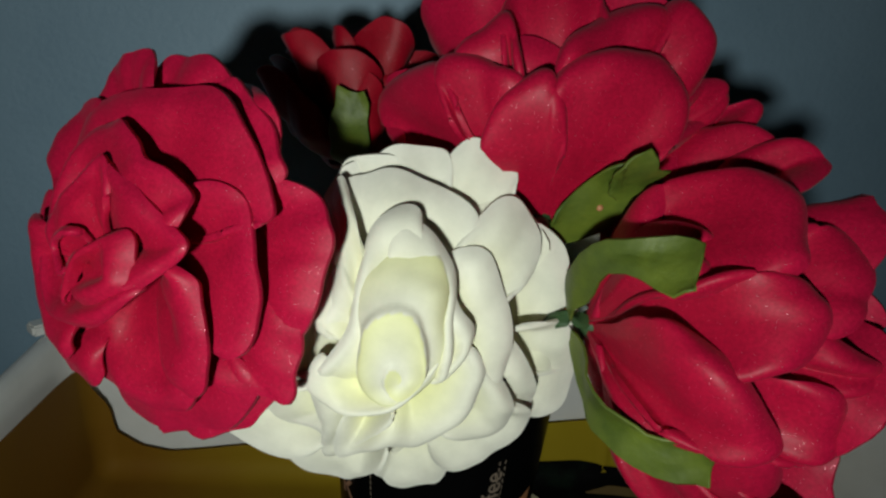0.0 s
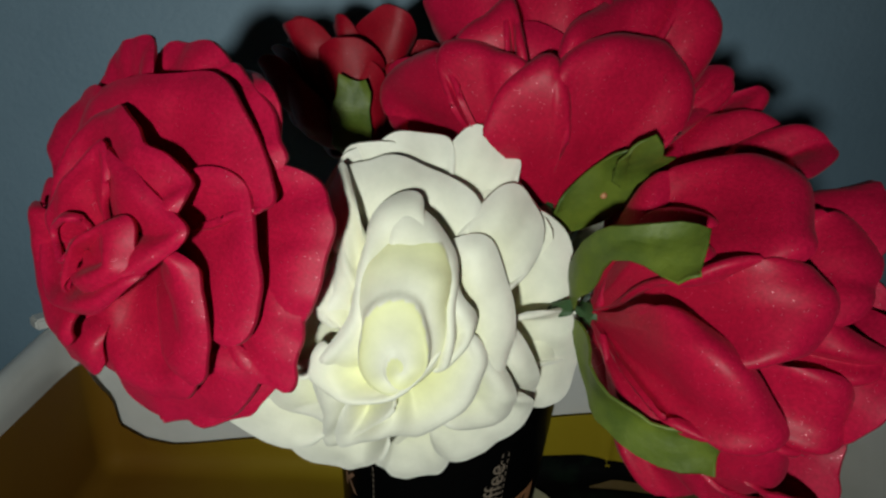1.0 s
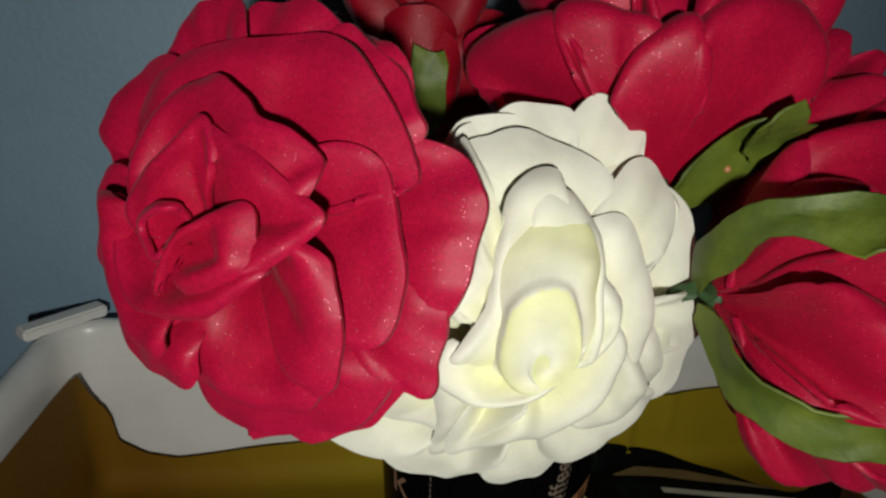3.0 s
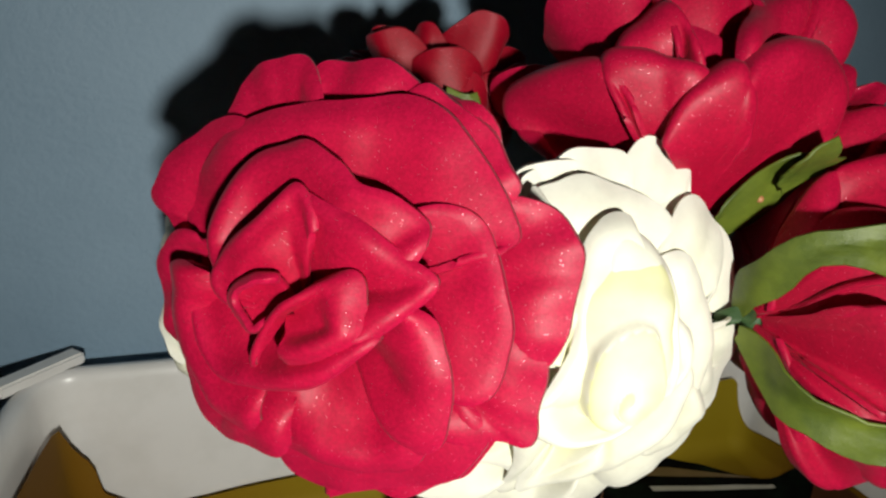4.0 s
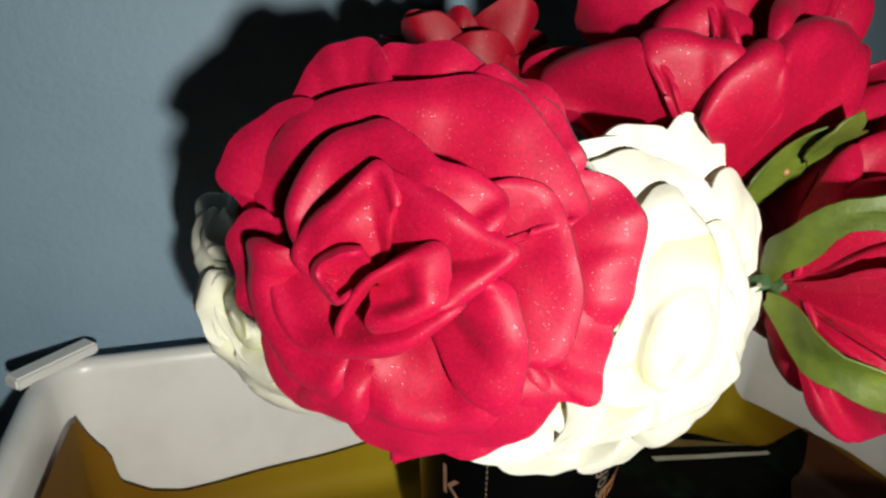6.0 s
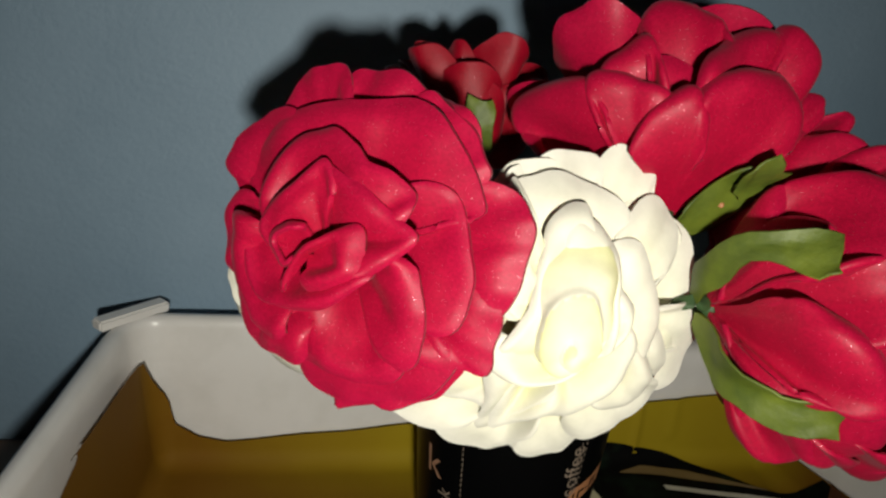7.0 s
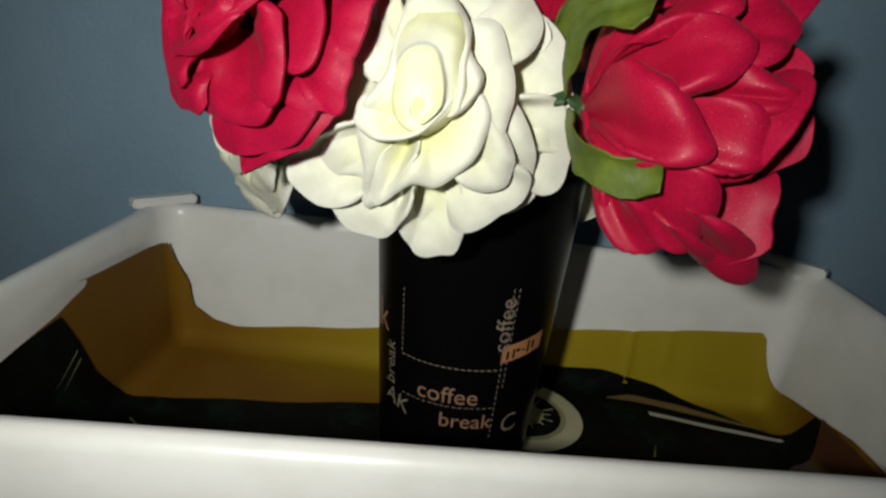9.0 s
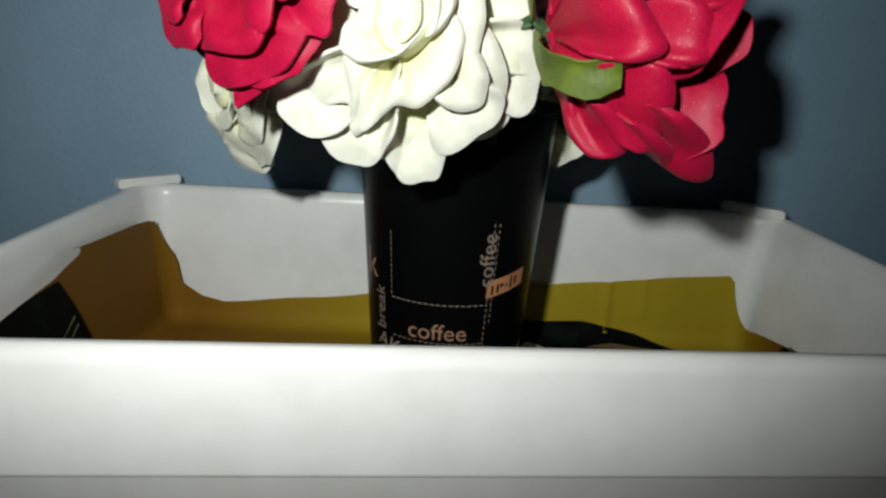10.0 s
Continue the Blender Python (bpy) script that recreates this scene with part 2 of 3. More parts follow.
def fold(parent, edge, reach, lift, foot, curl=1.6, wave=1.0):
    """One hand-shaped foam petal, in millimetres of its flower: it runs from the foot's height on the axis to a smooth edge.
    reach, lift: how far out, and how far above the edge, the sheet is drawn on its way."""
    seed = parent["seed"]
    rng = random.Random(str((seed, edge)))
    ph = [rng.uniform(0, 50) for _ in range(3)]
    nu, nv = 10 + 6 * len(edge), 18
    pts, uvs = [], []
    for i in range(nu):
        u = i / (nu - 1)
        e = curve_through(edge, u)
        e = e + np.array([e[0], e[1], 0]) * 0.012 * math.sin(17 * u + ph[0])
        f = np.array([e[0] * 0.10, e[1] * 0.10, foot])
        c = np.array([e[0] * reach, e[1] * reach, max(e[2] + lift, foot + 1)])
        r = math.hypot(e[0], e[1]) + 1e-6
        away = np.array([0, 0, -1.0]) if reach < 1.05 else np.array([-e[0] / r, -e[1] / r, 0.0])
        calm = wave if reach < 1.05 else 0.5 * wave
        row, ur = [], []
        for j in range(nv):
            v = j / (nv - 1)
            w = v * (1 - 0.22 * abs(2 * u - 1) ** 9)
            p = (1 - w) ** 2 * f + 2 * w * (1 - w) * c + w * w * e
            swell = noise.noise(Vector((2.6 * u + ph[0], 1.9 * v + ph[1], ph[2])))
            crease = noise.noise(Vector((7.5 * u + ph[1], 2.0 * v + ph[2], ph[0])))
            p = p - away * calm * ((3.0 if parent["foam"] == "white" else 4.8) * swell * math.sin(math.pi * min(1, v * 1.05)) * v ** 0.5 + 0.9 * crease * v * v)
            p = p + away * (1.5 if parent["foam"] == "white" else 1.1) * curl * (max(0.0, v - 0.74) / 0.26) ** 2
            row.append(soften(p * 0.001, seed, 0.35))
            ur.append((u, 0.12 + 0.88 * v))
        pts.append(row)
        uvs.append(ur)
    pts = (np.array(pts) / parent.scale[0]).tolist()
    white = parent["foam"] == "white"
    return sheet("petal", pts, (0.0010 if white else 0.0014) / parent.scale[0], WHITE if white else RED, parent, "", uvs)


def sepal(parent, turn, profile, width, fold=0.0, twist=0.0, mat=None, label=""):
    """A strip of green paper laid along the outside of the petals; fold bends its tip back."""
    pts = []
    ni, nj = 7, 14
    for i in range(ni):
        u = -1 + 2 * i / (ni - 1)
        row = []
        for j in range(nj):
            v = j / (nj - 1)
            r, z = curve_through(profile, v)
            w = width * (0.35 + 0.75 * math.sin(math.pi * min(0.62, 0.14 + v * 0.55)) ** 1.2) * (1 - 0.25 * max(0, v - 0.85) / 0.15)
            a = math.radians(turn + twist * v)
            x, y = r * math.cos(a) - u * w * math.sin(a), r * math.sin(a) + u * w * math.cos(a)
            k = 0.0030 + 0.0016 * (u * u - 0.5) + fold * max(0, v - 0.72) ** 1.3 + 0.0007 * math.sin(9 * v + 4 * u)
            row.append(soften((x + k * math.cos(a), y + k * math.sin(a), z), parent["seed"], 1.0))
        pts.append(row)
    return sheet("sepal", pts, 0.0007, mat or LEAF, parent, label)


def tube(name, pts, radius, mat, parent=None, n=8):
    verts, faces = [], []
    m = 14
    ps = [curve_through(pts, i / (m - 1)) for i in range(m)]
    for i, p in enumerate(ps):
        d = Vector(ps[min(i + 1, m - 1)] - ps[max(i - 1, 0)]).normalized()
        q = d.to_track_quat("Z", "Y").to_matrix()
        for k in range(n):
            a = 2 * math.pi * k / n
            verts.append(Vector(p) + q @ Vector((radius * math.cos(a), radius * math.sin(a), 0)))
    for i in range(m - 1):
        for k in range(n):
            faces.append((i * n + k, i * n + (k + 1) % n, (i + 1) * n + (k + 1) % n, (i + 1) * n + k))
    faces += [tuple(range(n))[::-1], tuple((m - 1) * n + k for k in range(n))]
    return mesh(name, verts, faces, mat, parent)


def rose(label, base, axis, spin, size, mat, layers, seed, bud=(0.010, 0.012, 0.040), lean=(0, 0), cup_in=0.0, dents=1.0, stem_to=(0, 0, 0.05), group="foam roses in the cup"):
    """A rose whose calyx is at base and which faces along axis. layers: (count, half-width, first turn, profile, dome, ruffle, lobes)."""
    rng = random.Random(seed)
    ob = new("rose")
    ob["seed"] = seed
    ob["foam"] = "white" if mat == WHITE else "red"
    z = Vector(axis).normalized()
    x = Vector((0, 0, 1)).cross(z)
    x = x.normalized() if x.length > 0.05 else Vector((1, 0, 0))
    y = z.cross(x)
    m = Matrix((x, y, z)).transposed().to_4x4()
    ob.matrix_world = Matrix.Translation(base) @ m @ pose(0, 0, 0, 0, 0, spin) @ Matrix.Scale(size, 4)
    tagged(ob, label, "artificial flower", group)
    for petals, half, first, profile, dome, ruffle, lobes in layers:
        if isinstance(petals, int):
            petals = [(first + 360 * k / petals + rng.uniform(-9, 9), rng.uniform(0.95, 1.05), rng.uniform(0.98, 1.02)) for k in range(petals)]
        for turn, wide, tall in petals:
            prof = [(r * wide, h * tall) for r, h in profile]
            petal(ob, mat, turn, half * rng.uniform(0.94, 1.08), prof, rng, dome, cup_in, ruffle, 0.0026 + 0.3 * cup_in, lobes, sway=rng.uniform(-0.12, 0.12), dents=dents)
    if len(bud) == 4:
        swirl(ob, mat, bud[0], bud[1], bud[2], bud[3], lean=lean)
    elif bud:
        heart(ob, mat, rng, bud[0], bud[1], bud[2], 2.1, lean)
    inv = ob.matrix_world.inverted()
    a, b = Vector(base), Vector(stem_to)
    back = a - z * 0.010
    line = [inv @ (a + z * 0.002), inv @ back, inv @ ((back + b) / 2 + Vector((0, 0, 0.012))), inv @ b]
    tube("stem", [tuple(p) for p in line], 0.0022, STEM, ob)
    bm = bmesh.new()
    bmesh.ops.create_uvsphere(bm, u_segments=12, v_segments=8, radius=0.004, matrix=Matrix.LocRotScale((0, 0, 0.001), None, (1, 1, 0.8)))
    part("calyx", bm, STEM, ob, smooth=True)
    return ob


# ---- the room ----
def room():
    tagged(part("wall_north", box(-1.6, 1.6, 0.128, 0.228, -0.75, 1.65), PAINT), "light blue painted wall, slightly uneven", "wall", kind="structure")
    tagged(part("wall_south", box(-1.6, 1.6, -2.3, -2.2, -0.75, 1.65), PAINT), "light blue painted wall", "wall", kind="structure")
    tagged(part("wall_west", box(-1.7, -1.6, -2.3, 0.228, -0.75, 1.65), PAINT), "light blue painted wall", "wall", kind="structure")
    tagged(part("wall_east", box(1.6, 1.7, -2.3, 0.228, -0.75, 1.65), PAINT), "light blue painted wall", "wall", kind="structure")
    tagged(part("floor", box(-1.7, 1.7, -2.3, 0.228, -0.85, -0.75), PLASTER), "grey floor of the dark room", "floor", kind="structure")
    tagged(part("ceiling", box(-1.7, 1.7, -2.3, 0.228, 1.65, 1.75), PLASTER), "plain pale ceiling", "ceiling", kind="structure")


def table():
    ob = tagged(new("table"), "brown wooden table standing against the wall", "table")
    part("tabletop", box(-0.5, 0.5, -0.42, 0.126, -0.047, -0.022, 0.003), WOOD, ob)
    for x in (-0.46, 0.46):
        for y in (-0.38, 0.086):
            part("leg", box(x - 0.02, x + 0.02, y - 0.02, y + 0.02, -0.75, -0.047, 0.002), WOOD, ob)


# ---- the white plastic box ----
def ring(x0, x1, y0, y1, r, z, n=8):
    """A rounded rectangle at height z; the corners are cut by arcs of radius r."""
    out = []
    for cx, cy, a0 in ((x1 - r, y1 - r, 0), (x0 + r, y1 - r, 90), (x0 + r, y0 + r, 180), (x1 - r, y0 + r, 270)):
        for k in range(n + 1):
            a = math.radians(a0 + 90 * k / n)
            out.append((cx + r * math.cos(a), cy + r * math.sin(a), z))
    return out


X0, X1, Y0, Y1, RIM = -0.216, 0.236, -0.142, 0.108, 0.078


def tray():
    ob = tagged(new("storage_box"), "open white plastic storage box with rounded corners, lightly soiled", "storage box")
    # loops from the outer foot over the rim to the inside floor: inset, height
    loops = [(0.0050, -0.022), (0.0040, -0.021), (0.0010, 0.0303), (0.0006, 0.0308), (0.0, 0.0313), (-0.0005, 0.0330), (0.0, 0.072), (0.0012, 0.0755), (0.004, RIM), (0.008, RIM), (0.0105, 0.0755), (0.0115, 0.071), (0.0140, 0.035), (0.0170, -0.006), (0.0195, -0.0145), (0.0270, -0.018)]
    verts, faces = [], []
    for k, (inset, z) in enumerate(loops):
        # the front is not quite square to the back
        verts += [(x, y + (0.050 * x if y < 0 else -0.030 * x), z + (0.012 * max(0.0, x) if y > 0 and z > 0.03 else 0.0)) for x, y, z in ring(X0 + inset, X1 - inset, Y0 + inset, Y1 - inset, max(0.007, 0.034 - 1.5 * inset), z)]
    n = len(verts) // len(loops)
    for k in range(len(loops) - 1):
        for i in range(n):
            faces.append((k * n + i, k * n + (i + 1) % n, (k + 1) * n + (i + 1) % n, (k + 1) * n + i))
    faces.append(tuple(range(n))[::-1])
    faces.append(tuple((len(loops) - 1) * n + i for i in range(n)))
    mesh("body", verts, faces, PLASTIC, ob)
    for cx, cy, a in ((X0 + 0.012, Y1 - 0.006, 45), (X1 - 0.023, Y1 - 0.016, -42)):
        lug = part("corner_lug", box(-0.021, 0.021, -0.004, 0.006, 0.0, 0.0065, 0.0012), PLASTIC, ob)
        lug.matrix_world = pose(cx, cy, RIM - 0.001 + 0.012 * max(0.0, cx), 0, 0, a)


# ---- the cup ----
def cup_radius(z):
    return 0.0410 + 0.068 * (z - 0.004)


def cup():
    ob = tagged(new("cup"), "tall black coffee cup printed with coffee words, standing in the box", "cup")
    prof = [(0.0, -0.0165), (0.035, -0.0165), (0.0385, -0.0158), (0.0396, -0.0135)]
    prof += [(cup_radius(z), z) for z in (0.0, 0.03, 0.06, 0.09, 0.12, 0.145)]
    prof += [(0.0512, 0.148), (0.0508, 0.1495), (0.0497, 0.1495), (0.0490, 0.147), (0.0440, 0.08), (0.0375, -0.010), (0.0, -0.012)]
    n = 56
    verts, faces = [], []
    for r, z in prof:
        for k in range(n):
            a = 2 * math.pi * k / n
            verts.append((r * math.cos(a), r * math.sin(a), z))
    for i in range(len(prof) - 1):
        for k in range(n):
            faces.append((i * n + k, i * n + (k + 1) % n, (i + 1) * n + (k + 1) % n, (i + 1) * n + k))
    mesh("body", verts, faces, CUP, ob)
    return ob


def word(parent, text, size, angle, z, mat, turned=0, squash=1.0):
    """A printed word bent round the cup: its middle at that angle from the front, at that height."""
    cu = bpy.data.curves.new("print", "FONT")
    cu.body, cu.size, cu.align_x, cu.align_y = text, size, "CENTER", "CENTER"
    cu.resolution_u = 3
    tmp = bpy.data.objects.new("print", cu)
    me = bpy.data.meshes.new_from_object(tmp)
    bpy.data.objects.remove(tmp)
    ca, sa = math.cos(math.radians(turned)), math.sin(math.radians(turned))
    for v in me.vertices:
        x, y = v.co.x * squash, v.co.y
        x, y = x * ca - y * sa, x * sa + y * ca
        zz = z + y
        r = cup_radius(zz) + 0.00025
        a = math.radians(angle) + x / r
        v.co = (r * math.sin(a), -r * math.cos(a), zz)
    me.materials.append(mat)
    ob = new("printed_word", me)
    ob.parent = parent
    return ob


def print_bar(parent, name, a0, a1, z0, z1, mat, slope=0.0, lift=0.0002):
    """A bar of ink on the cup between two angles and heights."""
    n = max(2, int(abs(a1 - a0) / 4) + 1)
    verts, faces = [], []
    for i in range(n + 1):
        f = i / n
        a = math.radians(a0 + (a1 - a0) * f)
        for z in (z0 + slope * f, z1 + slope * f):
            r = cup_radius(z) + lift
            verts.append((r * math.sin(a), -r * math.cos(a), z))
    for i in range(n):
        faces.append((2 * i, 2 * i + 2, 2 * i + 3, 2 * i + 1))
    return mesh(name, verts, faces, mat, parent)


def cup_print(c):
    word(c, "coffee", 0.0125, -8.5, 0.0412, INK)
    word(c, "break", 0.0115, 5, 0.0275, INK)
    word(c, "coffee", 0.0115, 21, 0.0800, PALE_INK, 90)
    word(c, "k", 0.022, -62, 0.0700, INK)
    word(c, "break", 0.0105, -52, 0.0480, PALE_INK, 90)
    word(c, "AK", 0.0125, -45, 0.0290, PALE_INK, -12)
    word(c, "C", 0.0150, 37, 0.0240, PALE_INK, 10)
    for k in range(16):
        a = -41 + 63 * k / 16
        print_bar(c, "dash", a, a + 2.6, 0.0563, 0.0569, PALE_INK, 0.0)
        print_bar(c, "dash", a + 1, a + 3.4, 0.0352, 0.0357, PALE_INK, 0.0)
    for k in range(12):
        z = 0.058 + 0.034 * k / 12
        print_bar(c, "dash", -41.4, -40.8, z, z + 0.0017, PALE_INK)
    for k in range(26):
        z = 0.018 + 0.082 * k / 26
        print_bar(c, "dash", 22.6, 23.3, z, z + 0.0018, PALE_INK)
        if z > 0.045:
            print_bar(c, "dash", 26.0, 26.6, z, z + 0.0018, PALE_INK)
    print_bar(c, "copper_band", 22, 52, 0.0600, 0.0690, COPPER, 0.0045)
    for a0, a1, z0, z1 in ((25, 26.6, 0.0618, 0.0665), (29, 30.6, 0.0625, 0.0672), (31.5, 34, 0.0655, 0.0672), (35.5, 38, 0.0655, 0.0665), (39.5, 41, 0.0640, 0.0705), (43, 45, 0.0655, 0.0700)):
        print_bar(c, "lettering_bar", a0, a1, z0, z1, CUP, 0.0003, 0.0004)


# ---- the printed sheet that lines the box ----
FLOOR = -0.0163
XL, XR, YB = -0.181, 0.202, 0.073


def bend(d, r=0.012):
    """How far a sheet has gone on (out, up) after d metres past the foot of a wall."""
    q = r * math.pi / 2
    if d <= 0:
        return d, 0.0
    if d < q:
        return r * math.sin(d / r), r * (1 - math.cos(d / r))
    return r + 0.06 * (d - q), r + (d - q)


def lie(s, q, lift=0.0):
    """Where the point (s, q) of the flat sheet comes to lie in the box."""
    side = -1 if s < (XL + XR) / 2 else 1
    dx = max(0.0, XL - s) if side < 0 else max(0.0, s - XR)
    dy = max(0.0, q - YB)
    d = math.hypot(dx, dy)
    out, up = bend(d)
    ux, uy = (dx / d, dy / d) if d > 1e-6 else (0.0, 0.0)
    x = (min(max(s, XL), XR)) + side * (out - lift * (up > 0.006)) * ux
    y = min(q, YB) + (out - lift * (up > 0.006)) * uy
    crumple = 0.0006 * math.sin(37 * s + 3) * math.sin(29 * q) + 0.0004 * math.sin(90 * s + 50 * q)
    y -= 0.0022 * math.exp(-((s - 0.117) / 0.0022) ** 2) * (up > 0.006) + 0.0012 * math.exp(-((s - 0.142) / 0.0035) ** 2) * (up > 0.02)
    return (x, y - 0.028 * s, FLOOR + up + crumple + lift)


def between(name, s0, s1, low, high, lift, mat, parent, ns=40, nq=12, label=""):
    """A piece of the sheet between two curves low(s) and high(s)."""
    verts, faces = [], []
    for i in range(ns + 1):
        s = s0 + (s1 - s0) * i / ns
        a, b = low(s), high(s)
        for j in range(nq + 1):
            verts.append(lie(s, a + (b - a) * j / nq, lift))
    for i in range(ns):
        for j in range(nq):
            k = i * (nq + 1) + j
            faces.append((k, k + nq + 1, k + nq + 2, k + 1))
    return mesh(name, verts, faces, mat, parent, True, None, label)


def steps(points):
    """A curve through (s, q) pairs."""
    xs, ys = [p[0] for p in points], [p[1] for p in points]
    return lambda s: float(np.interp(s, xs, ys))


def poster():
    ob = tagged(new("printed_sheet"), "ochre printed paper sheet with a dark vintage car, lining the box", "paper")
    rough = random.Random(4)
    top = [(-0.270, -0.020), (-0.268, 0.004), (-0.2665, 0.018), (-0.2665, 0.045), (-0.262, 0.080), (-0.2555, 0.102), (-0.240, 0.113), (-0.222, 0.121), (-0.205, 0.124), (-0.1935, 0.121), (-0.184, 0.1086), (-0.1684, 0.0985), (-0.1524, 0.0955)]
    top += [(x, 0.096 + (x + 0.15) * 0.108 + rough.uniform(-0.0008, 0.0008)) for x in (-0.12, -0.08, -0.04, 0.0, 0.04, 0.08, 0.12, 0.15, 0.18, 0.20)] + [(0.212, 0.128), (0.222, 0.100), (0.232, 0.060), (0.242, 0.00)]
    front = lambda s: -0.118 + 0.04 * s
    torn = steps([(-0.270, -0.014), (-0.266, -0.010), (-0.264, -0.024), (-0.2595, -0.045), (-0.2590, -0.062), (-0.2565, -0.086), (-0.250, -0.130)])
    low = lambda s: max(front(s), torn(s))
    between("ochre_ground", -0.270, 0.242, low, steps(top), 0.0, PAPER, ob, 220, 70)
    edge = steps([(-0.259, -0.038), (-0.240, -0.026), (-0.2177, -0.0150), (-0.195, 0.004), (-0.180, 0.012), (-0.168, 0.0135), (-0.130, 0.0195), (-0.085, 0.0255), (-0.045, 0.033), (0.0, 0.050), (0.030, 0.078), (0.060, 0.093), (0.100, 0.094), (0.139, 0.087), (0.173, 0.072), (0.193, 0.056), (0.217, 0.044), (0.240, 0.030)])
    between("dark_car_body", -0.2585, 0.236, lambda s: low(s) + 0.001, edge, 0.0009, BLACK_PRINT, ob, 110, 40)
    between("brown_foreground", 0.165, 0.238, lambda s: front(s) + 0.002, steps([(0.165, -0.02), (0.20, 0.018), (0.238, 0.026)]), 0.0014, BROWN, ob, 14, 8)
    between("wing_highlight", 0.103, 0.198, steps([(0.103, 0.0700), (0.13, 0.067), (0.17, 0.059), (0.198, 0.0520)]), steps([(0.103, 0.0712), (0.12, 0.0765), (0.15, 0.0725), (0.198, 0.0530)]), 0.0017, TAN, ob, 24, 3)
    between("running_strip", 0.127, 0.206, steps([(0.127, 0.0530), (0.18, 0.0450), (0.229, 0.0360)]), steps([(0.127, 0.0575), (0.18, 0.0492), (0.229, 0.0385)]), 0.0018, CHROME, ob, 24, 2)
    # whitewall wheel
    cs, cq = 0.0460, 0.0400

    def annulus(name, r0, r1, mat, lift, squeeze=0.92):
        verts, faces = [], []
        n = 48
        for k in range(n):
            a = 2 * math.pi * k / n
            for r in (r0, r1):
                verts.append(lie(cs + squeeze * r * math.cos(a), cq + r * math.sin(a), lift))
        for k in range(n):
            faces.append((2 * k, 2 * k + 1, (2 * k + 3) % (2 * n), (2 * k + 2) % (2 * n)))
        return mesh(name, verts, faces, mat, ob)

    annulus("tyre", 0.0, 0.0415, BLACK_PRINT, 0.0016)
    annulus("whitewall", 0.0275, 0.0385, CREAM, 0.0021)
    annulus("wheel_shadow", 0.0240, 0.0275, OLIVE, 0.0021)
    annulus("hub", 0.0, 0.0125, OLIVE, 0.0022)
    for k in range(14):
        a = 2 * math.pi * k / 14 + rough.uniform(-0.1, 0.1)
        r0, r1, w = rough.uniform(0.003, 0.009), rough.uniform(0.015, 0.020), 0.00035
        ca, sa = math.cos(a), math.sin(a)
        verts = [lie(cs + r * ca - e * sa, cq + r * sa + e * ca, 0.0026) for r, e in ((r0, -w), (r1, -w), (r1, w), (r0, w))]
        mesh("spoke", verts, [(0, 1, 2, 3)], CREAM, ob)
    # scratches of light on the dark print
    for s0, q0, s1, q1 in ((-0.236, -0.030, -0.225, -0.050), (-0.231, -0.028, -0.221, -0.046), (-0.178, -0.012, -0.150, -0.034), (-0.075, -0.022, -0.058, -0.027), (0.118, 0.010, 0.122, 0.022), (0.145, -0.005, 0.16, -0.012)):
        d = Vector((s1 - s0, q1 - q0)).normalized() * 0.0005
        verts = [lie(s, q, 0.0018) for s, q in ((s0 - d.y, q0 + d.x), (s1, q1), (s0 + d.y, q0 - d.x))]
        mesh("glint_line", verts, [(0, 1, 2)], OLIVE, ob)


COPPER = material("copper_band", (0.45, 0.20, 0.09), 0.45)
grain(COPPER, 300.0, 5.0, (0.34, 0.13, 0.05), (0.52, 0.25, 0.12))
grain(INK, 400.0, 4.0, (0.16, 0.08, 0.05), (0.42, 0.23, 0.14))
grain(PALE_INK, 400.0, 4.0, (0.10, 0.08, 0.06), (0.34, 0.26, 0.20))


def printed_sky():
    """The sheet's colour runs from brown at the front and left to yellow along the far edge."""
    tree = PAPER.node_tree
    c = node(PAPER, "ShaderNodeTexCoord")
    sep = node(PAPER, "ShaderNodeSeparateXYZ")
    n = node(PAPER, "ShaderNodeTexNoise", Scale=16.0, Detail=5.0)
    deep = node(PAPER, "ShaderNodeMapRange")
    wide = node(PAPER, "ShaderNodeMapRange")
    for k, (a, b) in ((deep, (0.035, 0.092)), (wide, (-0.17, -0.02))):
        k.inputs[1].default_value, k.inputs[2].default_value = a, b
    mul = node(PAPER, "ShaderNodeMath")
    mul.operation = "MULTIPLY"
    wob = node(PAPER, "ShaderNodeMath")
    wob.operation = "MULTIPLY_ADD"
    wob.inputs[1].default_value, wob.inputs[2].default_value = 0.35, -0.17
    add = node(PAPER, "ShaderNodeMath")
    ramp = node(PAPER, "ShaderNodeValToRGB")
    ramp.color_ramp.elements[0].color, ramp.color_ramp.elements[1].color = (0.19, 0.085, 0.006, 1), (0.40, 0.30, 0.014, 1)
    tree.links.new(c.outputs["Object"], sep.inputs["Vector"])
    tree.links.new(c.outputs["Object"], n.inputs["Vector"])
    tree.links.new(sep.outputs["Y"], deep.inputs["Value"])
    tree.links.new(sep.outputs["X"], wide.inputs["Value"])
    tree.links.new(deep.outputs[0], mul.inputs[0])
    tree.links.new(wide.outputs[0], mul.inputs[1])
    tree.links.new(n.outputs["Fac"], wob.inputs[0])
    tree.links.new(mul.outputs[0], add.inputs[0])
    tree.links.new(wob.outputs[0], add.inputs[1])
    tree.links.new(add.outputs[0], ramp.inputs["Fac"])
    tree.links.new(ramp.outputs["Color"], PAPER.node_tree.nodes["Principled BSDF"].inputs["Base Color"])


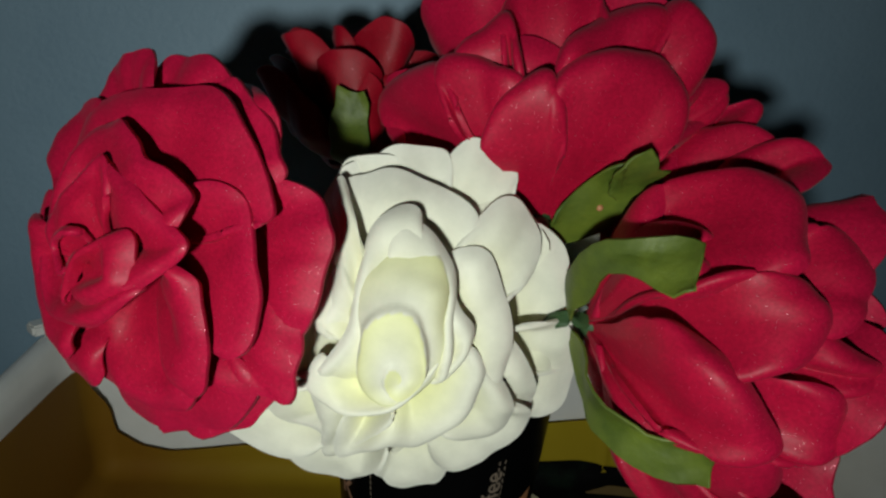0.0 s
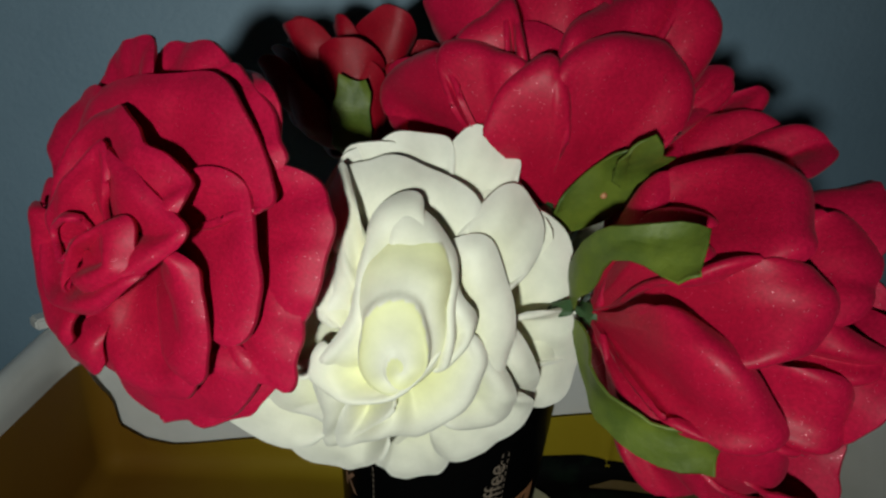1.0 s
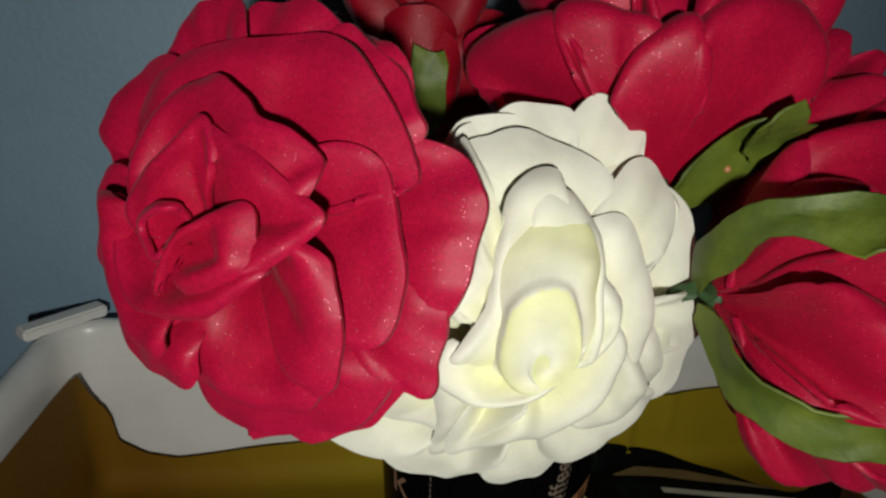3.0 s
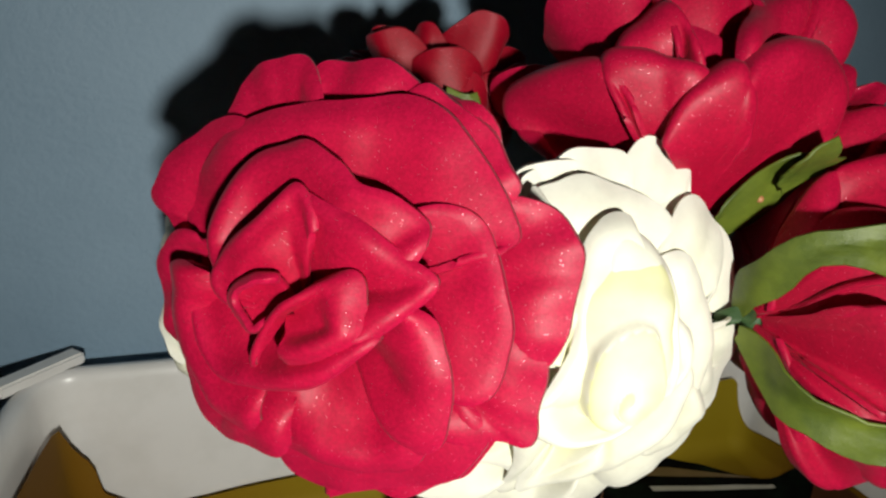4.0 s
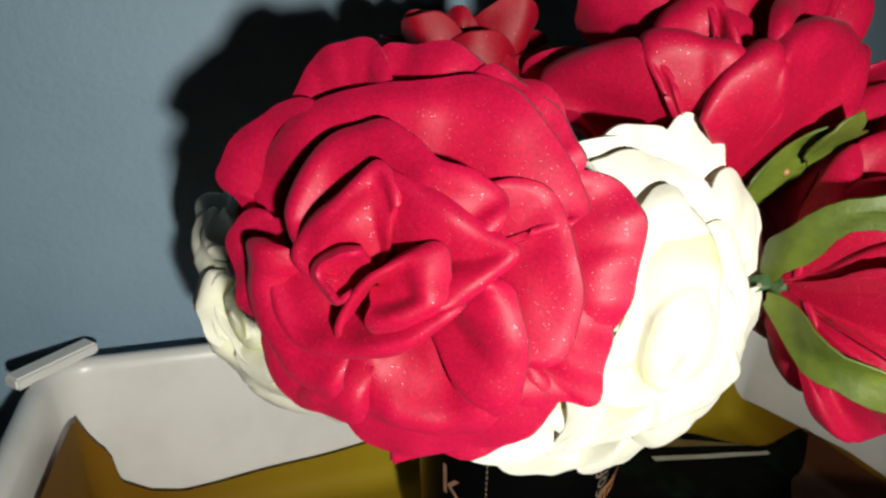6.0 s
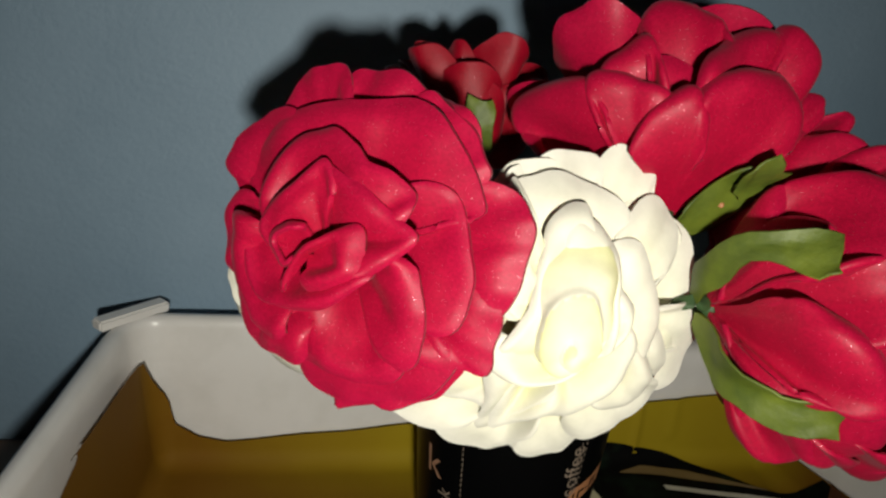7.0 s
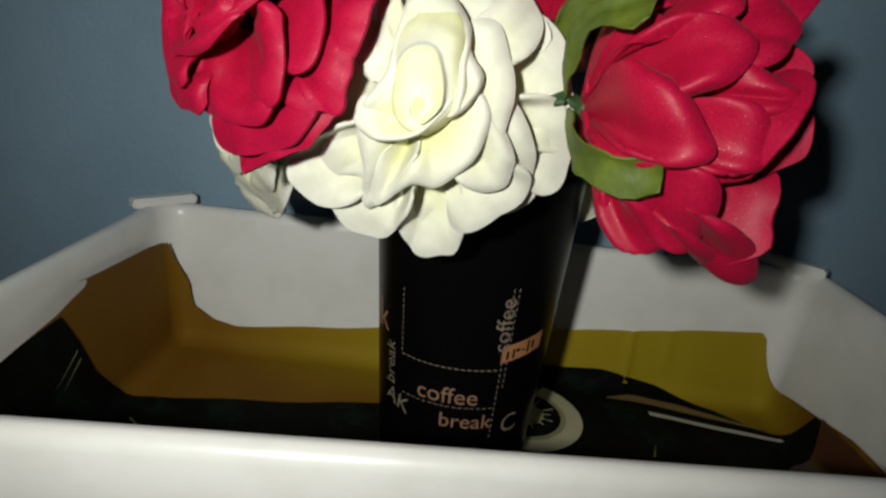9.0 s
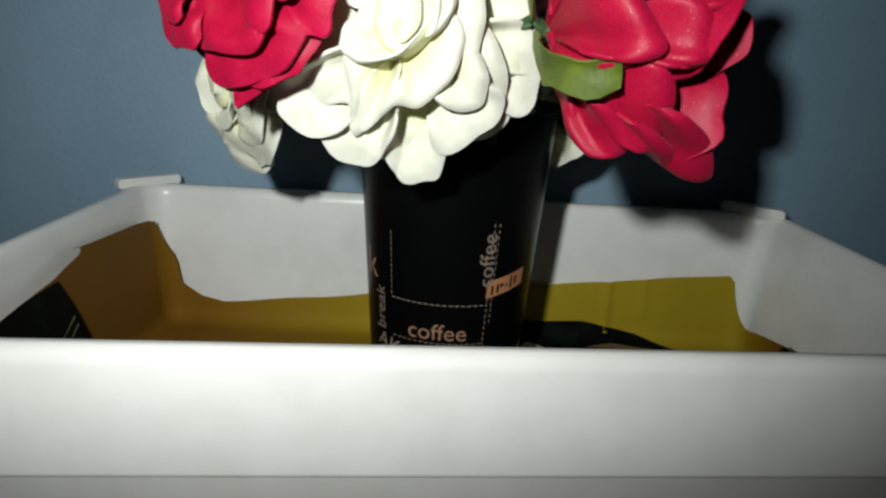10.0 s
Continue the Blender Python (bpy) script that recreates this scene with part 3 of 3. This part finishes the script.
printed_sky()
relief(PAPER, 40.0, 0.2, 0.002)
grain(BLACK_PRINT, 45.0, 6.0, (0.004, 0.004, 0.004), (0.010, 0.022, 0.012), (0.5, 0.8))
BROWN = material("brown_print", (0.10, 0.035, 0.015), 0.35)
grain(BROWN, 30.0, 4.0, (0.06, 0.02, 0.010), (0.13, 0.045, 0.02))
TAN = material("tan_print", (0.22, 0.15, 0.07), 0.35)
grain(TAN, 90.0, 4.0, (0.13, 0.08, 0.035), (0.27, 0.19, 0.09))
CHROME = material("silver_print", (0.55, 0.53, 0.45), 0.35)
grain(CHROME, 120.0, 3.0, (0.40, 0.38, 0.31), (0.62, 0.60, 0.52))
CREAM = material("cream_print", (0.58, 0.54, 0.36), 0.35)
grain(CREAM, 60.0, 3.0, (0.45, 0.41, 0.25), (0.62, 0.58, 0.40))
OLIVE = material("olive_print", (0.30, 0.30, 0.14), 0.35)
grain(OLIVE, 80.0, 3.0, (0.16, 0.15, 0.06), (0.38, 0.38, 0.20))

room()
table()
tray()
poster()
coffee_cup = cup()
cup_print(coffee_cup)

# ---- the roses ----
OPEN = [
    (3, 72, 10, [(0.004, 0.000), (0.020, 0.008), (0.036, 0.012), (0.050, 0.010)], -0.0030, 0.0012, 3),
    (3, 70, 60, [(0.004, 0.002), (0.018, 0.012), (0.032, 0.017), (0.045, 0.0145)], -0.0032, 0.0014, 3),
    (3, 74, 20, [(0.004, 0.003), (0.015, 0.013), (0.026, 0.0215), (0.038, 0.0190)], -0.0028, 0.0016, 2),
    (3, 80, 85, [(0.004, 0.003), (0.0155, 0.012), (0.0195, 0.021), (0.0260, 0.0262)], -0.0016, 0.0020, 2),
    (2, 108, 60, [(0.003, 0.004), (0.0155, 0.012), (0.0195, 0.020), (0.0195, 0.0265)], -0.0006, 0.0014, 1),
    (2, 104, 150, [(0.003, 0.005), (0.0140, 0.012), (0.0178, 0.020), (0.0165, 0.0255)], -0.0004, 0.0008, 1),
]
DEEP = [
    (3, 72, 0, [(0.004, 0.000), (0.021, 0.009), (0.037, 0.017), (0.051, 0.0160)], -0.0036, 0.0016, 3),
    (3, 70, 55, [(0.004, 0.002), (0.019, 0.012), (0.033, 0.021), (0.048, 0.0198)], -0.0038, 0.0018, 3),
    (3, 76, 20, [(0.004, 0.003), (0.015, 0.013), (0.026, 0.0245), (0.042, 0.0240)], -0.0034, 0.0022, 2),
    (3, 80, 80, [(0.004, 0.004), (0.012, 0.013), (0.019, 0.0265), (0.034, 0.0275)], -0.0024, 0.0026, 2),
    (2, 105, 20, [(0.003, 0.005), (0.011, 0.012), (0.0165, 0.0260), (0.027, 0.0295)], -0.0014, 0.0026, 2),
    (2, 95, 110, [(0.003, 0.006), (0.0090, 0.012), (0.0125, 0.0250), (0.0165, 0.0300)], -0.0006, 0.0018, 1),
]


def bell(first):
    return [
        (first, 36, 0, [(0.004, -0.001), (0.018, 0.000), (0.033, 0.010), (0.041, 0.028)], 0.0056, 0.0014, 1),
        ([(20, 1.0, 0.95), (82, 0.94, 1.04), (140, 1.04, 0.97), (199, 0.96, 1.06), (262, 1.05, 0.98), (318, 0.98, 1.02)], 35, 0, [(0.004, 0.003), (0.017, 0.009), (0.033, 0.022), (0.046, 0.038)], 0.0060, 0.0022, 1),
        ([(52, 1.0, 1.0), (118, 0.95, 1.08), (176, 1.03, 0.96), (232, 0.98, 1.05), (294, 1.04, 0.97), (352, 0.95, 1.0)], 36, 0, [(0.004, 0.006), (0.015, 0.015), (0.030, 0.034), (0.047, 0.050)], 0.0052, 0.0026, 1),
        (4, 52, 20, [(0.004, 0.008), (0.013, 0.018), (0.022, 0.040), (0.036, 0.056)], 0.0036, 0.0026, 2),
    ]


UNDER_WHITE = [(7, 34, 10, [(0.004, 0.002), (0.020, 0.010), (0.036, 0.012), (0.049, 0.007)], -0.0020, 0.0012, 1)]
UNDER_RED = [(7, 34, 10, [(0.004, 0.002), (0.020, 0.009), (0.036, 0.013), (0.049, 0.009)], -0.0020, 0.0012, 1)]
white_rose = rose("creamy white foam rose, wide open, over the cup's front", (-0.022, -0.078, 0.178), (-0.05, -1.0, 0.0), 0, 0.93, WHITE, UNDER_WHITE, 3, (), stem_to=(-0.005, -0.01, 0.08))
red_rose = rose("open crimson foam rose with glittery ruffled petals", (-0.0735, -0.083, 0.196), (-0.59, -0.77, 0.23), 0, 0.90, RED, UNDER_RED, 5, (), stem_to=(-0.012, 0.0, 0.08))
FILL = [(6, 40, 10, [(0.003, 0.006), (0.016, 0.008), (0.029, 0.018), (0.037, 0.032)], 0.0030, 0.0014, 1)]
side_rose = rose("crimson foam rose turned sideways, its green sepals showing", (0.025, -0.093, 0.183), (1.0, -0.02, 0.0), 0, 1.0, RED, FILL + bell([])[2:], 7, (0.010, 0.012, 0.042), cup_in=0.010, stem_to=(0.012, -0.01, 0.08))
back_rose = rose("crimson foam rose facing the wall, seen from outside", (0.012, -0.080, 0.206), (0.10, 0.80, 0.58), 0, 1.0, RED, FILL + bell([])[2:], 11, (0.010, 0.012, 0.042), cup_in=0.010, dents=0.7, stem_to=(0.008, 0.01, 0.08))
BUD = [(30, 0.9, 1.0), (95, 0.9, 1.1), (170, 0.9, 1.0), (270, 0.9, 1.0)]
bud_rose = rose("dark red half-open foam rose behind the others", (-0.041, -0.022, 0.209), (0.0, 0.45, 0.88), 0, 0.68, DARK_RED, bell(BUD), 13, (0.010, 0.012, 0.055), cup_in=0.010, dents=0.7, stem_to=(-0.008, 0.012, 0.08))
low_rose = rose("white foam rose hanging low beside the cup, facing sideways", (-0.096, -0.010, 0.158), (-0.80, -0.56, -0.06), 0, 0.89, WHITE, [(7, 40, 5, OPEN[0][3], -0.0042, 0.0014, 1), (6, 44, 30, OPEN[1][3], -0.0042, 0.0014, 1)] + OPEN[2:], 17, (0.0142, 0.014, 0.0305, 2.6), stem_to=(-0.015, 0.01, 0.08))
far_rose = rose("white foam rose hanging behind the cup", (0.045, 0.025, 0.150), (0.5, 0.75, -0.45), 0, 0.7, WHITE, DEEP, 19, (0.006, 0.010, 0.032), stem_to=(0.015, 0.02, 0.08))
swirl(white_rose, WHITE, 0.0135, 0.030, 0.0445, 2.3, aspect=1.6, power=3.2, at=(-0.001, 0.0125), lean=(-0.001, -0.010))
swirl(red_rose, RED, 0.0120, 0.022, 0.0335, 2.4, at=(-0.0075, 0.0005), aspect=1.1)
# the petals of the four large roses, shaped one by one, from the outside in
fold(red_rose, [(-33, 6, 25), (-43, 11, 20), (-45, 17, 19), (-42, 24, 19), (-34, 30, 19), (-21, 35, 21)], .62, 2, 5)
fold(red_rose, [(-30, 29, 19), (-26, 39, 17), (-20, 45, 17), (-12, 45, 17), (-6, 39, 20)], .62, 2, 5)
fold(red_rose, [(-16, 39, 15), (-11, 45, 13), (-2, 47, 13), (8, 46, 13), (16, 40, 14)], .62, 2, 5)
fold(red_rose, [(10, 42, 15), (16, 42, 14), (26, 36, 14), (33, 30, 15), (36, 24, 15)], .62, 2, 5)
fold(red_rose, [(30, 26, 16), (41, 24, 13), (46, 17, 13), (48, 11, 13), (47, 3, 13), (45, -5, 13), (43, -12, 13)], .62, 3, 5)
fold(red_rose, [(45, 1, 13), (44, -7, 13), (44, -15, 13), (42, -22, 13), (36, -23, 14), (28, -25, 17)], .62, 3, 5)
fold(red_rose, [(38, -21, 14), (34, -26, 14), (28, -33, 14), (18, -39, 14), (8, -41, 15), (-5, -42, 15), (-11, -37, 17)], .62, 3, 5)
fold(red_rose, [(-2, -34, 26), (-12, -31, 26), (-19, -31, 25), (-25, -24, 26), (-26, -15, 28)], .62, 2, 5)
fold(red_rose, [(-23, -16, 29), (-33, -13, 26), (-34, -8, 26), (-39, -1, 24), (-37, 5, 25), (-33, 10, 26)], .62, 2, 5)
fold(red_rose, [(-34, 1, 23), (-39, 15, 19), (-30, 24, 21), (-19, 32, 21), (-9, 36, 22), (3, 38, 21), (13, 39, 19), (23, 35, 19), (30, 29, 19), (35, 23, 19), (37, 17, 19), (33, 15, 22)], .68, 2, 15)
fold(red_rose, [(21, 22, 24), (28, 20, 22), (33, 15, 21), (36, 7, 21), (38, -2, 20), (37, -11, 20), (32, -16, 21)], .68, 2, 15)
fold(red_rose, [(21, 4, 28), (26, 0, 26), (29, -10, 25), (29, -20, 23), (23, -27, 22)], .68, 2, 15)
fold(red_rose, [(28, -21, 21), (19, -31, 21), (6, -32, 23), (-4, -31, 23), (-12, -24, 25)], .68, 3, 15)
fold(red_rose, [(-6, -27, 31), (-17, -23, 30), (-26, -14, 30), (-29, -4, 30), (-29, 4, 30)], .68, 3, 15)
fold(red_rose, [(-17, 4, 32), (-21, 11, 30), (-17, 21, 29), (-11, 26, 28), (-3, 29, 28), (5, 27, 29), (10, 23, 30), (17, 21, 29), (22, 18, 28), (23, 15, 29), (22, 11, 30)], .75, 1, 22)
fold(red_rose, [(-29, 3, 29), (-23, -7, 31), (-16, -15, 32), (-6, -16, 33), (2, -14, 34), (9, -11, 34), (16, -6, 34), (20, -2, 33)], .85, -1, 22)
fold(red_rose, [(-1, 23, 31), (6, 19, 32), (13, 16, 32), (20, 12, 31), (26, 9, 30), (23, 4, 31), (18, -2, 33), (14, -4, 34)], .8, 0, 25)
fold(red_rose, [(5, 17, 33), (-1, 22, 32), (-8, 14, 33), (-14, 8, 33), (-16, 1, 33), (-11, -3, 34)], .8, 0, 27)
fold(red_rose, [(-6, -15, 33), (-3, -5, 34), (2, 3, 34), (12, 8, 33), (15, 3, 33), (16, -3, 33), (9, -7, 34), (2, -11, 34)], .6, 1, 32)
fold(red_rose, [(-2, 7, 35), (-7, 5, 35), (-11, -1, 34), (-6, -6, 35), (-3, -3, 35)], 1.1, -4, 30)
fold(red_rose, [(14, -28, 16), (3, -41, 11), (1, -48, 9), (16, -40, 10), (31, -27, 11), (39, -14, 11)], .62, 2, 4)
fold(white_rose, [(-19, 37, 17), (-17, 42, 14), (-10, 46, 11), (-2, 49, 10), (7, 49, 10), (10, 44, 14)], .62, 2, 12)
fold(white_rose, [(7, 48, 11), (15, 51, 9), (24, 45, 9), (26, 38, 13), (22, 33, 19)], .62, 2, 12)
fold(white_rose, [(28, 32, 16), (32, 31, 14), (40, 24, 12), (44, 12, 13), (48, 0, 11), (49, -10, 9), (40, -11, 17)], .62, 2, 12)
fold(white_rose, [(25, 9, 28), (32, -4, 24), (35, -19, 18), (30, -30, 16), (19, -34, 19)], .62, 2, 12)
fold(white_rose, [(-37, -23, 16), (-33, -8, 23), (-28, 4, 27), (-24, 14, 27), (-22, 23, 25)], .62, 2, 12)
fold(white_rose, [(-20, 29, 24), (-17, 38, 19), (-12, 42, 17), (-5, 44, 17), (6, 42, 18), (17, 37, 20)], .66, 2, 24)
fold(white_rose, [(14, 36, 21), (21, 38, 17), (28, 36, 16), (31, 29, 18), (30, 21, 23), (23, 16, 29)], .66, 2, 24)
fold(white_rose, [(9, 29, 27), (16, 29, 26), (20, 23, 27), (24, 14, 29), (25, 3, 31), (25, -6, 30)], .70, 2, 24)
fold(white_rose, [(22, 2, 32), (28, -11, 28), (27, -20, 25), (21, -24, 27), (12, -23, 30)], .70, 2, 24)
fold(white_rose, [(16, 9, 34), (19, 2, 34), (18, -4, 34), (14, -14, 34), (6, -23, 32), (-4, -22, 33), (-16, -33, 24), (-18, -18, 31)], .70, 2, 24)
fold(white_rose, [(-18, -34, 22), (-21, -23, 27), (-35, -25, 18), (-34, -14, 23), (-23, -2, 31)], .70, 2, 24)
fold(white_rose, [(-3, -16, 35), (-19, -35, 21), (-20, -19, 30), (-22, -6, 33)], .72, 2, 24)
fold(white_rose, [(-17, 45, 16), (-18, 33, 25), (-16, 25, 31), (-18, 17, 34), (-22, 10, 34)], .80, 0, 33)
fold(white_rose, [(-18, 41, 18), (-20, 30, 26), (-17, 24, 30), (-20, 17, 32), (-23, 13, 32)], .80, 0, 33)
fold(white_rose, [(2, 40, 24), (-5, 36, 27), (-10, 31, 30), (-11, 23, 34), (-12, 15, 37), (-17, 5, 38), (-21, -1, 36)], .85, -1, 33)
fold(white_rose, [(-6, 35, 28), (-1, 35, 28), (5, 32, 30), (10, 26, 33), (11, 18, 36), (10, 7, 39), (9, 1, 40)], .85, -1, 33)
fold(white_rose, [(9, 26, 32), (12, 19, 35), (15, 12, 36), (12, 5, 38), (8, 0, 39)], .80, 0, 33)
fold(white_rose, [(-21, 4, 36), (-22, -4, 36), (-18, -8, 37), (-11, -9, 39), (-2, -6, 41), (4, 1, 41), (9, 9, 39)], .85, -1, 33)
fold(white_rose, [(-27, -5, 36), (-41, -13, 25), (-48, -22, 18), (-47, -29, 18), (-38, -37, 18), (-25, -36, 24)], .62, 2, 12)
fold(white_rose, [(-37, -35, 15), (-29, -42, 15), (-19, -47, 15), (-11, -44, 19), (-4, -34, 29)], .62, 2, 12)
fold(white_rose, [(-12, -39, 19), (-7, -48, 13), (-3, -53, 11), (4, -53, 11), (11, -51, 11), (17, -37, 20)], .62, 2, 12)
fold(white_rose, [(10, -44, 17), (20, -37, 20), (28, -31, 20), (34, -24, 20), (34, -16, 24)], .62, 2, 12)
fold(white_rose, [(29, -23, 22), (40, -25, 13), (47, -20, 10), (48, -10, 11), (46, -2, 14), (43, 6, 16), (35, 9, 23)], .62, 2, 12)
fold(side_rose, [(-26, 12, 4), (-30, 16, 8), (-36, 15, 13), (-41, 11, 18), (-46, 3, 24), (-47, -5, 28), (-44, -9, 23), (-39, -7, 14)], 1.15, -14, 1)
fold(side_rose, [(-30, 22, 14), (-33, 27, 21), (-35, 30, 29), (-38, 27, 33), (-41, 23, 35), (-44, 16, 31), (-43, 12, 27), (-40, 8, 20)], 1.15, -14, 1)
fold(side_rose, [(-11, 30, 9), (-3, 39, 17), (-7, 44, 27), (-12, 45, 33), (-21, 43, 36), (-30, 36, 33), (-34, 32, 31), (-35, 29, 27)], 1.15, -14, 1)
fold(side_rose, [(2, 36, 17), (15, 48, 30), (11, 53, 37), (7, 51, 44), (5, 47, 47)], 1.1, -14, 6)
fold(side_rose, [(1, 44, 40), (6, 49, 45), (2, 51, 50), (-1, 46, 54), (-14, 42, 41)], 1.1, -14, 8)
fold(side_rose, [(-24, 36, 35), (-24, 37, 45), (-31, 30, 49), (-36, 25, 46), (-40, 19, 41)], 1.1, -14, 8)
fold(side_rose, [(-38, 21, 36), (-41, 15, 45), (-42, 12, 49), (-43, 8, 46), (-43, 7, 40)], 1.1, -14, 8)
fold(side_rose, [(-44, 10, 40), (-45, -5, 43), (-44, -10, 39), (-43, -9, 33)], 1.1, -14, 6)
fold(side_rose, [(-16, -23, 10), (-14, -37, 14), (-20, -40, 20), (-23, -38, 28), (-35, -16, 21)], 1.1, -14, 5)
fold(side_rose, [(-32, -23, 20), (-27, -37, 34), (-37, -26, 36), (-43, -10, 32)], 1.1, -14, 5)
fold(side_rose, [(10, 15, 4), (21, 23, 9), (21, 30, 15), (4, 35, 17)], 1.1, -12, 5)
fold(side_rose, [(-7, 6, -1), (-8, 17, 2), (-17, 26, 9), (-25, 28, 15), (-32, 24, 19)], 1.1, -12, 0)
fold(side_rose, [(-5, 14, 1), (-3, 24, 5), (-12, 33, 13), (-23, 33, 20)], 1.1, -12, 0)
fold(side_rose, [(-12, -1, -1), (-19, -8, 2), (-30, -11, 9), (-38, -11, 18), (-42, -8, 22)], 1.1, -12, 0)
fold(side_rose, [(-37, -31, 36), (-17, -45, 53), (-22, -47, 59), (-33, -35, 52), (-43, -24, 40)], 1.1, -14, 6)
fold(back_rose, [(3, 39, 13), (0, 42, 17), (-8, 43, 20), (-16, 42, 23), (-26, 38, 25), (-31, 32, 22), (-32, 27, 18), (-28, 24, 11)], 1.12, -14, 1)
fold(back_rose, [(17, 26, 5), (14, 35, 10), (5, 41, 15), (2, 39, 11), (-1, 34, 7), (-2, 26, 2)], 1.12, -14, 1)
fold(back_rose, [(27, 28, 15), (30, 33, 25), (22, 37, 23), (16, 38, 18), (9, 37, 14), (12, 31, 9)], 1.12, -14, 5)
fold(back_rose, [(39, 10, 19), (45, 7, 33), (44, 14, 37), (31, 31, 26), (26, 31, 18)], 1.12, -14, 5)
fold(back_rose, [(27, 33, 27), (21, 37, 33), (14, 41, 35), (12, 40, 25), (9, 36, 17)], 1.1, -14, 7)
fold(back_rose, [(15, 39, 27), (14, 40, 41), (9, 41, 50), (-1, 43, 49), (-10, 40, 48), (-10, 42, 33)], 1.1, -14, 7)
fold(back_rose, [(2, 40, 20), (-3, 43, 27), (-15, 41, 39), (-27, 39, 44), (-31, 34, 42), (-24, 36, 28)], 1.1, -14, 7)
fold(back_rose, [(-24, 35, 31), (-29, 40, 44), (-36, 41, 41), (-39, 35, 39), (-38, 28, 37), (-34, 26, 34)], 1.1, -14, 8)
fold(back_rose, [(-31, 25, 14), (-45, 17, 29), (-54, 24, 28), (-53, 17, 25), (-43, 12, 22)], 1.05, -6, 1)
fold(back_rose, [(-32, 26, 25), (-42, 25, 34), (-47, 25, 32), (-46, 20, 30)], 1.05, -8, 8)
sepal(side_rose, 116, [(0.001, -0.006), (0.016, -0.007), (0.031, -0.002), (0.039, 0.009)], 0.0048, fold=0.02, twist=24)
sepal(side_rose, 215, [(0.001, -0.005), (0.018, -0.004), (0.031, 0.004), (0.038, 0.015)], 0.0050, fold=0.02, twist=-18)
sepal(back_rose, 150, [(0.002, -0.004), (0.010, -0.001), (0.018, 0.001), (0.026, 0.002)], 0.0084, fold=0.02, twist=-10)
sepal(back_rose, 135, [(0.021, -0.002), (0.024, -0.002), (0.027, -0.001), (0.030, 0.001)], 0.0058, fold=0.02, twist=-8)
bm = bmesh.new()
bmesh.ops.create_uvsphere(bm, u_segments=10, v_segments=6, radius=0.0010)
part("glue_spot", bm, COPPER, back_rose, "dried reddish glue spot", True).location = (-0.0142, 0.0098, -0.0005)
sepal(bud_rose, 90, [(0.001, -0.005), (0.020, -0.005), (0.036, 0.006), (0.044, 0.018)], 0.008)
sepal(low_rose, 100, [(0.001, -0.005), (0.024, -0.003), (0.046, 0.002), (0.060, 0.012)], 0.004, mat=DARK_LEAF)
sepal(low_rose, 66, [(0.001, -0.005), (0.024, -0.004), (0.046, -0.002), (0.060, -0.004)], 0.004, mat=DARK_LEAF)
sepal(far_rose, 200, [(0.001, -0.005), (0.02, -0.004), (0.036, 0.004), (0.044, 0.002)], 0.008, mat=DARK_LEAF)
